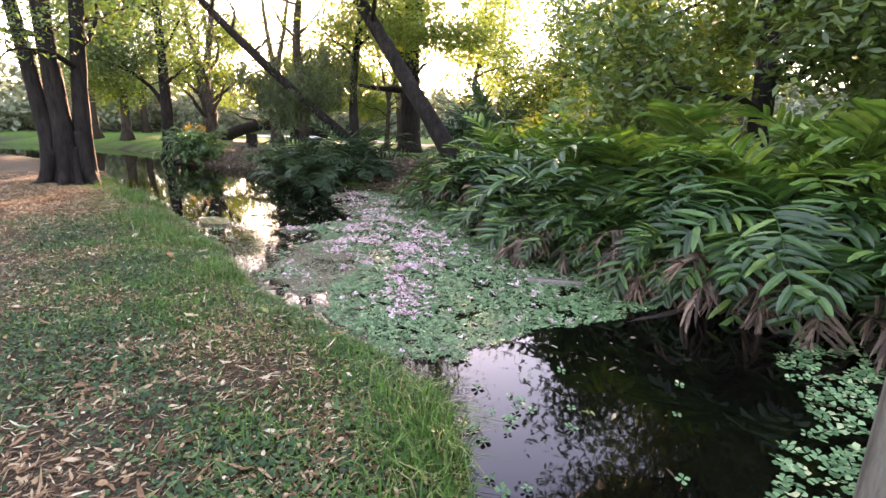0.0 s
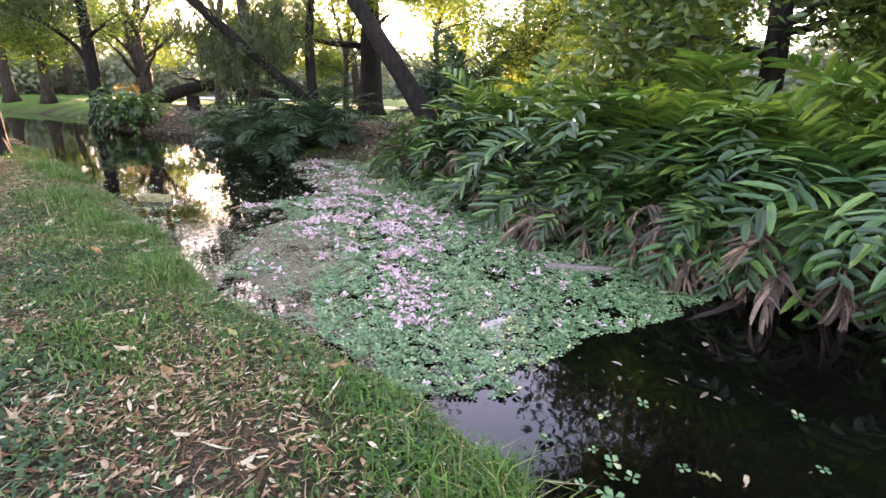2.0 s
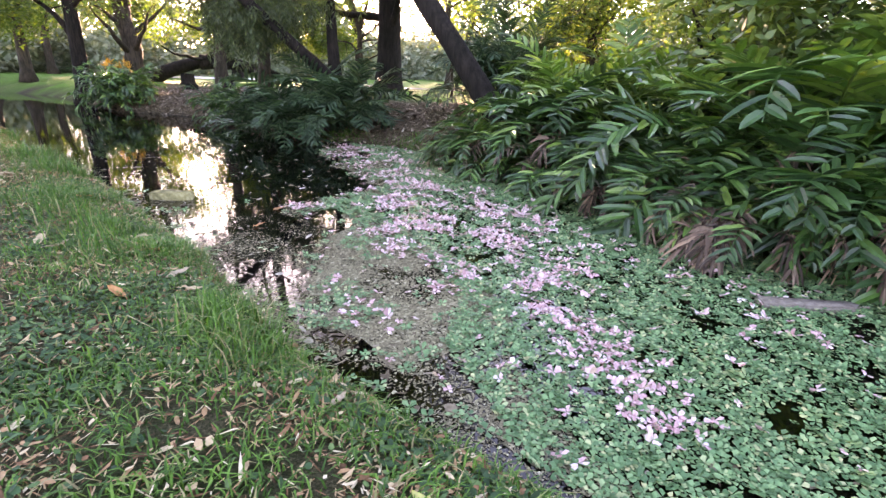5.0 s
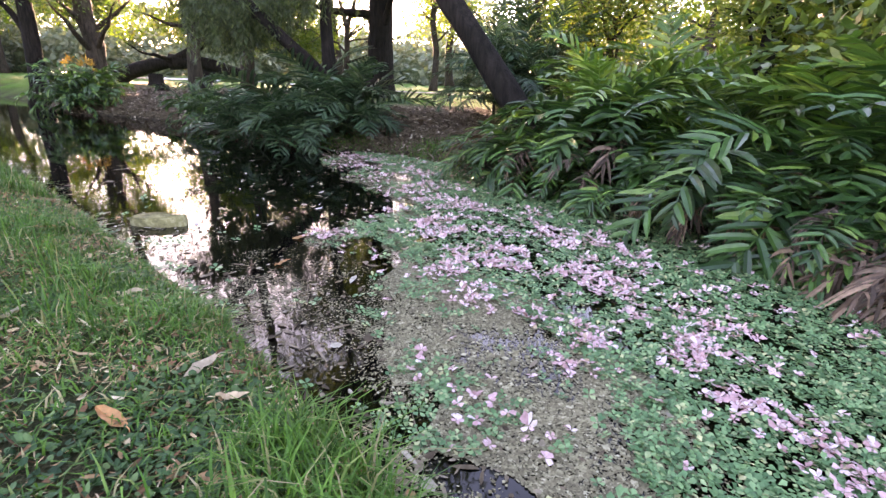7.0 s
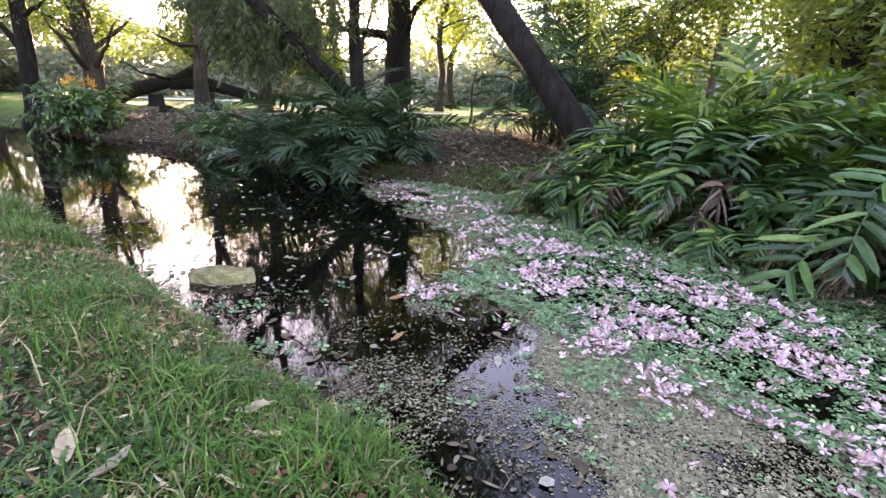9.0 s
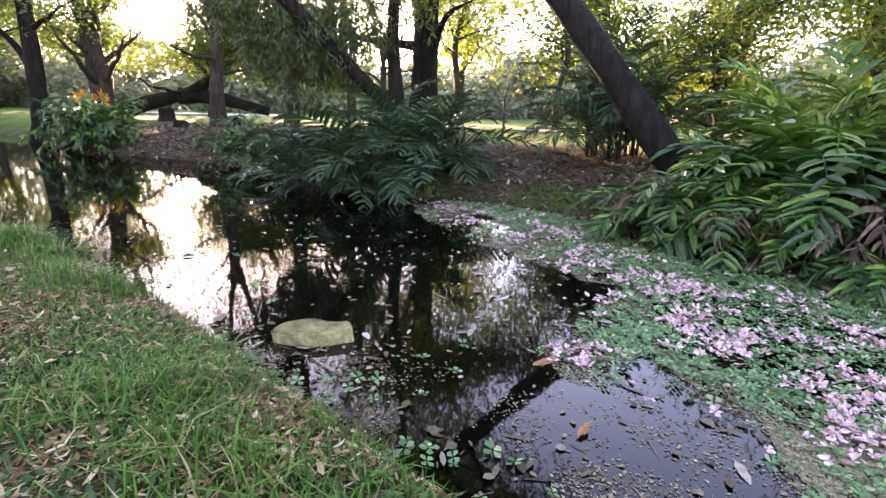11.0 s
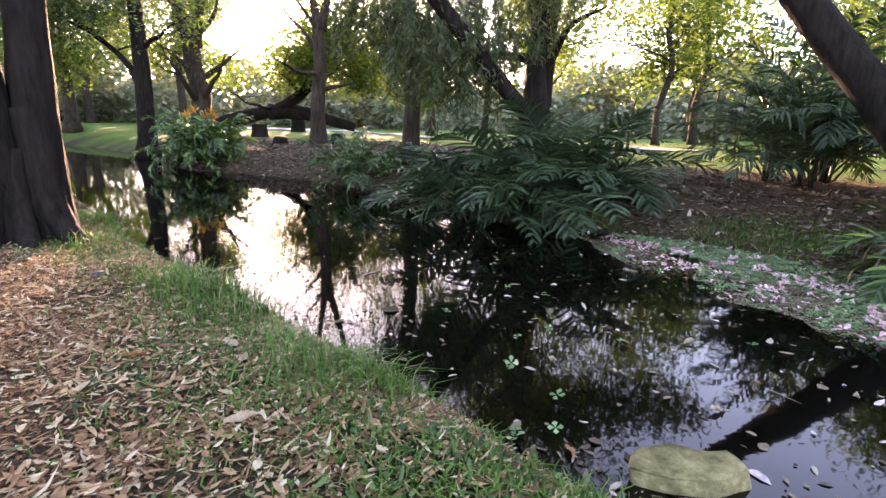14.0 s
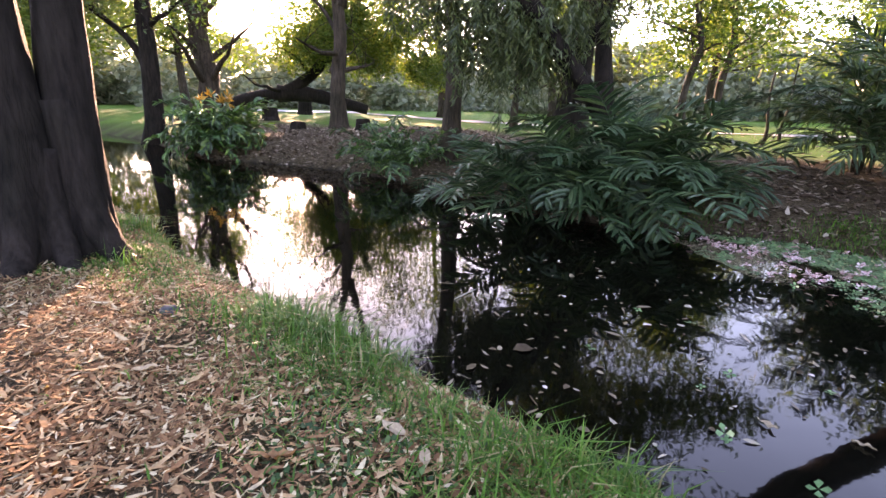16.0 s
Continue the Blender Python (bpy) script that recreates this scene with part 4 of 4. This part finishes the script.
# strays on the open water and along the near shore
x, y, r = scatter(9000, (-6, 3, 1.5, 12), lambda x, y: np.where(inside(x, y, CREEK), np.exp(-np.maximum(0, to_line(x, y, LEFT_SHORE) - 0.15) / 0.35) * 0.55 * (wavy(x, y, 3.1, 5) > -0.1) * (y < 9.2) + 0.006, 0), 33)
v, f = clover_mesh(x, y, r, 0.042)
tagged(mesh_object("stray_clover", v, f, PADS), "stray green clover leaves drifting by the shore", "water plants", kind="stuff")


def blossom_mesh(x, y, z, r, size):
    """Fallen trumpet blossoms: five ruffled petals in a loose cup."""
    n = len(x)
    V = []
    a0 = r.uniform(0, 6.28, n)
    s0 = size * r.uniform(0.7, 1.2, n)
    tx, ty = r.normal(0, 0.4, (2, n))
    for k in range(5):
        s = s0 * r.uniform(0.55, 1.2, n)
        a = a0 + k * 2 * math.pi / 5 + r.normal(0, 0.35, n)
        ring = []
        for q, da, h in ((0.05, 0, 0.0), (0.6, -0.5, 0.28), (1.0, -0.28, 0.3), (1.05, 0.25, 0.18), (0.62, 0.5, 0.3)):
            dx, dy = np.cos(a + da) * s * q, np.sin(a + da) * s * q
            ring.append(np.stack([x + dx, y + dy, np.maximum(z + 0.008, z + 0.012 + tx * dx + ty * dy + h * s * r.uniform(-0.2, 1.2, n))], -1))
        V.append(np.stack(ring, 1))
    v = np.concatenate(V, 0)
    return v.reshape(-1, 3), np.arange(len(v) * 5).reshape(-1, 5)


def pink_chance(x, y):
    d = to_line(x, y, PINK_LINE)
    wide = np.interp(y, [4, 5, 6, 7, 9, 11, 13.5], [0.14, 0.2, 0.38, 0.78, 0.75, 0.5, 0.5])
    clump = np.clip(1.0 * wavy(x, y, 5.3, 0.9) + 0.9 * wavy(x, y, 11.0, 2.3) + 0.25, 0, 1)
    arms = np.exp(-(np.minimum.reduce([to_line(x, y, a) for a in PINK_ARMS]) / 0.16) ** 2)
    c = np.maximum(np.exp(-(d / wide) ** 2), 0.9 * arms) * np.where(y < 5.3, np.maximum(clump, 0.55), clump) * np.interp(y, [8.5, 10], [1.0, 0.6]) + 0.03 * np.clip(wavy(x, y, 2.3, 4.0) + 0.4, 0, 1) + 0.012
    u, w = bed_edge(x, y)
    return np.where(inside(u, w, GREEN_BED), c, 0.0)


x, y, r = scatter(46000, (-3.2, 3.6, 3.0, 14.5), pink_chance, 41)
v, f = blossom_mesh(x, y, np.full(len(x), 0.02), r, 0.037)
tagged(mesh_object("fallen_blossoms", v, f, PETAL), "drifts of fallen pink trumpet blossoms on the water plants", "blossoms", kind="stuff")


def chip_mesh(x, y, z, r, length, width, tilt, curl=0.25):
    """Fallen leaves: six-cornered blades with a fold and a curl."""
    n = len(x)
    a = r.uniform(0, 6.28, n)
    L = length * r.uniform(0.5, 1.35, n)
    W = width * r.uniform(0.6, 1.3, n)
    dx, dy = np.cos(a), np.sin(a)
    slope, roll = r.normal(0, tilt, (2, n))
    bend = r.normal(0, curl, n)
    rows = []
    for u, s in ((-0.5, 0), (-0.2, 1), (0.2, 0.9), (0.5, 0), (0.2, -0.9), (-0.2, -1)):
        px = x + dx * L * u - dy * W * 0.5 * s
        py = y + dy * L * u + dx * W * 0.5 * s
        pz = z + L * u * slope + W * 0.5 * s * roll + L * bend * (u * u * 2) + np.abs(s) * W * 0.12
        rows.append(np.stack([px, py, np.maximum(pz, z - 0.004)], -1))
    v = np.stack(rows, 1)
    i = np.arange(n)[:, None] * 6
    f = np.concatenate([i + np.array([[0, 1, 5]]), i + np.array([[1, 2, 4]]), i + np.array([[1, 4, 5]]), i + np.array([[2, 3, 4]])], 0)
    return v.reshape(-1, 3), f


def debris_chance(x, y):
    near_left = np.exp(-to_line(x, y, LEFT_SHORE) / 1.1)
    murk = np.clip(0.5 + 0.8 * wavy(x, y, 3.0, 1.4), 0, 1)
    return np.where(inside(x, y, CREEK), np.where(y < 9.0, near_left * murk * np.clip((y - 2.9) / 0.8, 0.06, 1) * 0.9, 0.05 * near_left) + 0.06 * np.exp(-((y - 9.8) / 3) ** 2) * (0.3 + murk), 0)


x, y, r = scatter(30000, (-9, 2.5, 1.5, 16), debris_chance, 51)
v, f = chip_mesh(x, y, np.full(len(x), 0.006), r, 0.05 * r.lognormal(0, 0.6, len(x)), 0.02 * r.lognormal(0, 0.5, len(x)), 0.06, 0.1)
tagged(mesh_object("floating_debris", v, f, DEBRIS), "scattered pale and brown leaf scraps floating on the water", "debris", kind="stuff")

x, y, r = scatter(800, (-7.5, -1.2, 7.5, 13.5), lambda x, y: np.where(inside(x, y, CREEK), np.clip(0.55 + 0.6 * wavy(x, y, 2.0, 6.0), 0.05, 1) * np.exp(-((y - 10) / 2.6) ** 2), 0), 53)
v, f = chip_mesh(x, y, np.full(len(x), 0.007), r, np.minimum(0.11, 0.055 * r.lognormal(0, 0.5, len(x))), 0.028 * r.lognormal(0, 0.4, len(x)), 0.12, 0.25)
tagged(mesh_object("drifting_leaves", v, f, DRIFT), "pale scattered petals and leaves drifting on dark water", "leaves", kind="stuff")


def scum_chance(x, y):
    west = x < np.interp(y, CLOVER_EDGE_Y, CLOVER_EDGE_X) + np.where(y > 9.5, 1.2, 0.3)
    u, w = bed_edge(x, y)
    film = np.where(x > -1.7 + 0.2 * wavy(x, y, 5.0, 1), np.clip(0.85 + 0.7 * wavy(x, y, 4.5, 2.0) + 0.4 * wavy(x, y, 11.0, 1.0), 0.15, 1), np.clip(0.35 + 0.8 * wavy(x, y, 2.2, 3.3) + 0.3 * wavy(x, y, 8.0, 1), 0, 1))
    shore = 0.6 * np.exp(-to_line(x, y, LEFT_SHORE) / 0.9) * np.clip(0.15 + 0.9 * wavy(x, y, 2.6, 0.8) + 0.6 * wavy(x, y, 7.0, 2) + 0.4 * wavy(x, y, 17.0, 1), 0, 1) * np.clip((8.8 - y) / 1.5, 0, 1) * np.clip((y - 3.2) / 0.8, 0, 1)
    return np.where(inside(x, y, CREEK) & west, np.where(inside(u, w, GREEN_BED), film, shore), 0)


x, y, r = scatter(900000, (-4.6, 1.2, 3.0, 14.2), scum_chance, 52)
a, s1, s2 = r.uniform(0, 6.28, len(x)), 0.010 * r.lognormal(0, 0.5, len(x)), 0.0085 * r.lognormal(0, 0.5, len(x))
ux, uy = np.cos(a), np.sin(a)
v = np.stack([np.stack([x + ux * s1 * p - uy * s2 * q, y + uy * s1 * p + ux * s2 * q, np.full(len(x), 0.004) + 0.002 * p], -1) for p, q in ((-0.5, -0.4), (0.4, -0.5), (0.5, 0.3), (-0.3, 0.5))], 1).reshape(-1, 3)
f = np.arange(len(x) * 4).reshape(-1, 4)
tagged(mesh_object("floating_scum", v, f, SCUM), "grey-brown film of tiny floating plant specks", "scum", kind="stuff")

x, y, r = scatter(70000, (-2.1, -0.2, 4.8, 7.5), lambda x, y: scum_chance(x, y) * (x > -1.8), 54)
a, s1 = r.uniform(0, 6.28, len(x)), 0.008 * r.lognormal(0, 0.5, len(x))
ux, uy = np.cos(a) * s1, np.sin(a) * s1
v = np.stack([np.stack([x + ux * p - uy * q, y + uy * p + ux * q, np.full(len(x), 0.007) + 0.001 * p], -1) for p, q in ((-0.6, -0.4), (0.5, -0.5), (0.6, 0.4), (-0.4, 0.5))], 1).reshape(-1, 3)
tagged(mesh_object("floating_scum", v, np.arange(len(x) * 4).reshape(-1, 4), SCUM), "fine grey-brown floating specks lying close together", "scum", kind="stuff")

# ---------------------------------------------------------------- bank cover
def blades(x, y, z, r, tall, width, lean):
    n = len(x)
    a = r.uniform(0, 6.28, n)
    h = tall * r.uniform(0.45, 1.25, n)
    w = width * r.uniform(0.7, 1.3, n)
    d = np.stack([np.cos(a), np.sin(a)], -1)
    b = (r.random(n) ** 0.7 * lean)[:, None]
    g = np.stack([x, y], -1)
    s = np.stack([-d[:, 1], d[:, 0]], -1) * w[:, None] * 0.5
    mid = g + d * b * h[:, None] * 0.35
    tip = g + d * b * h[:, None] * 1.1
    zz = lambda q, k: np.concatenate([q, (z + h * k)[:, None]], -1)
    tz = 1 - 0.35 * b[:, 0]
    v = np.stack([zz(g - s, -0.05), zz(g + s, -0.05), zz(mid - s * 0.8, 0.55), zz(mid + s * 0.8, 0.55), np.concatenate([tip, (z + h * tz)[:, None]], -1)], 1)
    i = np.arange(n)[:, None] * 5
    f = np.concatenate([i + np.array([[0, 1, 3]]), i + np.array([[0, 3, 2]]), i + np.array([[2, 3, 4]])], 0)
    return v.reshape(-1, 3), f


def bank_places(n, box, chance, seed):
    r = np.random.default_rng(seed)
    x, y = r.uniform(box[0], box[1], n), r.uniform(box[2], box[3], n)
    z, dl, dr, wet = survey(x, y)
    k = (~wet) & (dl < dr) & (r.random(n) < chance(x, y, dl))
    return x[k], y[k], z[k], r


TURF_BOX = (-11, 3.2, -3.5, 14.5)
x, y, z, r = bank_places(560000, TURF_BOX, lambda x, y, dl: turf_cover(x, y, dl) ** 1.3 * np.exp(-dl / 3.2) * 0.95, 61)
v, f = blades(x, y, z, r, 0.07, 0.0085, 1.9)
tagged(mesh_object("turf", v, f, GRASS), "thin short green turf on the near bank", "grass", kind="stuff")


def tussock_chance(x, y, dl):
    return np.exp(-((dl - 0.16) / np.interp(y, [4, 5.5, 8.3, 9.5], [0.28, 0.5, 0.6, 0.36])) ** 2) * np.clip(0.1 + np.interp(y, [5, 6.5, 8.5], [0.45, 0.8, 0.8]) * np.clip((9.3 - y + 0.6 * wavy(x, y, 3.0, 4)) / 1.5, 0, 1) + 1.5 * wavy(x, y, 2.6, 0.2) + 0.7 * wavy(x, y, 7.0, 2), 0.03, 1)


x, y, z, r = bank_places(460000, TURF_BOX, tussock_chance, 62)
v, f = blades(x, y, z, r, 0.09 + 0.17 * np.clip(1.2 * wavy(x, y, 2.6, 0.2) + 0.5 * wavy(x, y, 7.0, 2), 0, 1), 0.0085, 1.6)
tagged(mesh_object("shore_grass", v, f, GRASS), "long lush grass tufts along the water's edge", "grass", kind="stuff")

def litter_chance(x, y, dl):
    return np.clip(1.05 - 0.6 * turf_cover(x, y, dl) + 0.25 * np.clip(y - 8, 0, 1), 0.15, 1) * np.clip(0.6 + 0.8 * wavy(x, y, 2.7, 5.0) + 0.5 * wavy(x, y, 7.7, 1), np.where(y > 8, 0.4, 0.28), 1) * np.exp(-dl / 6)


x, y, z, r = bank_places(340000, (-13, 3.0, -5, 17), lambda x, y, dl: litter_chance(x, y, dl) * 0.75 + 0.3 * leafy(x, y, dl), 63)
v, f = chip_mesh(x, y, z + r.uniform(0.006, 0.03, len(x)), r, 0.055 * r.lognormal(0, 0.45, len(x)), 0.015 * r.lognormal(0, 0.35, len(x)), 0.25, 0.3)
tagged(mesh_object("leaf_litter", v, f, LITTER), "dry brown and tan fallen leaves strewn over the soil", "leaf litter", kind="stuff")
x, y, z, r = bank_places(115000, (-10.5, -4.0, 6.8, 13.8), lambda x, y, dl: litter_chance(x, y, dl) * np.clip((y - 6.8) / 1.5, 0, 1), 67)
v, f = chip_mesh(x, y, z + r.uniform(0.004, 0.03, len(x)), r, 0.06 * r.lognormal(0, 0.45, len(x)), 0.014 * r.lognormal(0, 0.35, len(x)), 0.22, 0.3)
tagged(mesh_object("leaf_litter", v, f, LITTER), "thick reddish-brown fallen leaves round the big tree", "leaf litter", kind="stuff")
x, y, z, r = bank_places(420000, (-11, 2.0, -1.0, 13), litter_chance, 65)
a, s1 = r.uniform(0, 6.28, len(x)), 0.04 * r.lognormal(0, 0.5, len(x))
ux, uy, zz = np.cos(a), np.sin(a), z + r.uniform(0.004, 0.02, len(x))
v = np.stack([np.stack([x + ux * s1 * p - uy * 0.007 * q, y + uy * s1 * p + ux * 0.006 * q, zz + 0.01 * p], -1) for p, q in ((-0.5, -0.2), (0.3, -0.5), (0.5, 0.2), (-0.3, 0.5))], 1).reshape(-1, 3)
f = np.arange(len(x) * 4).reshape(-1, 4)
tagged(mesh_object("litter_scraps", v, f, LITTER), "small broken leaf scraps and twigs on the soil", "leaf litter", kind="stuff")

r = np.random.default_rng(64)
x, y = r.uniform(-14, 6, 90000), r.uniform(10, 27, 90000)
z, dl, dr, wet = survey(x, y)
k = (~wet) & (dr < dl) & (r.random(len(x)) < np.clip(1.1 - dr / 4.0, 0.03, 1) * 0.8)
v, f = chip_mesh(x[k], y[k], z[k] + 0.012, r, 0.12, 0.05, 0.3, 0.35)
tagged(mesh_object("leaf_litter", v, f, LITTER_OLD), "brown fallen leaves covering the far bank slope", "leaf litter", kind="stuff")

# thin grass along the foot of the far bank
x, y = r.uniform(-3.5, 1.0, 60000), r.uniform(10, 14.8, 60000)
z, dl, dr, wet = survey(x, y)
k = (~wet) & (dr < dl) & (r.random(len(x)) < np.exp(-((dr - 0.35) / 0.35) ** 2) * np.clip(0.2 + wavy(x, y, 2.0, 1.0), 0, 0.7))
v, f = blades(x[k], y[k], z[k], r, 0.08, 0.011, 1.5)
tagged(mesh_object("bank_grass", v, f, GRASS), "thin green grass along the foot of the leaf-strewn bank", "grass", kind="stuff")

# low broad-leaved weeds in the turf
x, y, z, r = bank_places(330000, (-7, 2.0, -1.0, 10), lambda x, y, dl: np.clip(0.5 + 0.7 * wavy(x, y, 2.4, 1.0), 0.05, 1) * np.interp(y, [6.5, 8.5], [1, 0.35]) * (1 - 0.6 * leafy(x, y, dl)) * np.exp(-dl / 3.0) * np.where(dl > 0.15, 0.8, 0.1), 66)
v, f = chip_mesh(x, y, z + r.uniform(0.008, 0.03, len(x)), r, 0.036 * r.lognormal(0, 0.35, len(x)), 0.02, 0.5, 0.3)
tagged(mesh_object("low_weeds", v, f, WEEDS), "small dark green broad-leaved weeds in the turf", "weeds", kind="stuff")


def big_leaf(x, y, z, size, turn, mat, label, seed, lift=0.35, name="fallen_leaf"):
    """One large curled leaf with a folded midrib and a stalk."""
    r = np.random.default_rng(seed)
    v, f = [], []
    for i in range(8):
        u = i / 7
        w = size * 0.19 * math.sin(math.pi * (0.06 + 0.92 * u)) ** 0.8
        cx, cz = size * (u - 0.5), 0.012 + size * lift * (u - 0.45) ** 2 + 0.006 * r.normal()
        v += [(cx, -w, cz + w * 0.5 + 0.008 * r.random()), (cx, 0, cz), (cx, w, cz + w * 0.45 + 0.008 * r.random())]
    for i in range(7):
        a = i * 3
        f += [(a, a + 3, a + 4, a + 1), (a + 1, a + 4, a + 5, a + 2)]
    sv, sf = tube([(-size * 0.5, 0, 0.012 + size * lift * 0.2), (-size * 0.62, 0.004, 0.012 + size * lift * 0.24), (-size * 0.72, 0.012, 0.015)], [0.0022, 0.0018, 0.0015], 4)
    v, f = joined([(v, f), (sv, sf)])
    ob = mesh_object(name, v, f, mat)
    ob.matrix_world = pose(x, y, z, r.normal() * 10, r.normal() * 8, turn)
    return tagged(ob, label, "leaf", "large fallen leaves")


for i, (x, y, s, dry) in enumerate([(-0.23, 3.18, 0.17, 2), (-0.95, 3.52, 0.11, 1), (-0.49, 2.98, 0.13, 0), (-1.32, 4.17, 0.10, 0), (-1.49, 3.24, 0.12, 0), (-1.12, 2.99, 0.12, 2), (-1.71, 4.96, 0.13, 2),
                                    (-2.62, 5.57, 0.18, 0), (-2.44, 5.36, 0.13, 0), (-2.81, 5.17, 0.15, 2), (-3.95, 6.21, 0.2, 0), (-3.74, 6.10, 0.17, 0), (-3.35, 6.51, 0.15, 0), (-3.25, 6.29, 0.14, 0),
                                    (-4.02, 6.76, 0.17, 0), (-3.01, 6.08, 0.12, 2), (-4.55, 7.79, 0.14, 2), (-5.78, 8.18, 0.14, 0), (-6.08, 8.30, 0.13, 0), (-6.94, 9.05, 0.14, 0), (-6.10, 8.80, 0.15, 0),
                                    (-6.87, 9.42, 0.15, 2), (-6.42, 9.61, 0.15, 0), (-6.29, 9.41, 0.12, 0), (-7.63, 9.20, 0.15, 2), (-7.75, 10.15, 0.13, 0)]):
    mat, label = ((LEAF_TAN, "large curled pale tan dry leaf on the grass"), (LEAF_GREEN, "fallen yellow-green leaf on the grass"), (LEAF_RUST, "curled orange-brown dry leaf on the ground"))[dry]
    big_leaf(x, y, height(x, y) + 0.02, s, (i * 137) % 360, mat, label, 700 + i)
for i, (x, y, s, dry) in enumerate([(-2.58, 8.25, 0.17, 2), (-4.57, 8.96, 0.10, 2), (-3.6, 9.32, 0.12, 0), (-4.39, 9.96, 0.10, 0), (-3.26, 10.26, 0.12, 0), (-4.01, 9.79, 0.09, 0), (-2.64, 7.54, 0.12, 2), (1.72, 2.44, 0.09, 1), (1.88, 2.41, 0.07, 0)]):
    mat, label = ((LEAF_TAN, "pale dry leaf floating on dark water"), (LEAF_GREEN, "yellow-green leaf floating on dark water"), (LEAF_RUST, "brown curled leaf floating on the water"))[dry]
    big_leaf(x, y, 0.0, s, (i * 97) % 360, mat, label, 760 + i, 0.15)
slab("rock", [(-8.06, 10.92), (-7.97, 10.90), (-7.92, 10.96), (-7.96, 11.01), (-8.05, 11.0)], 0.15, 0.30, STONE_GREY, "small blue-grey stone among fallen leaves", "rock", 0.02, 0.015, 5)
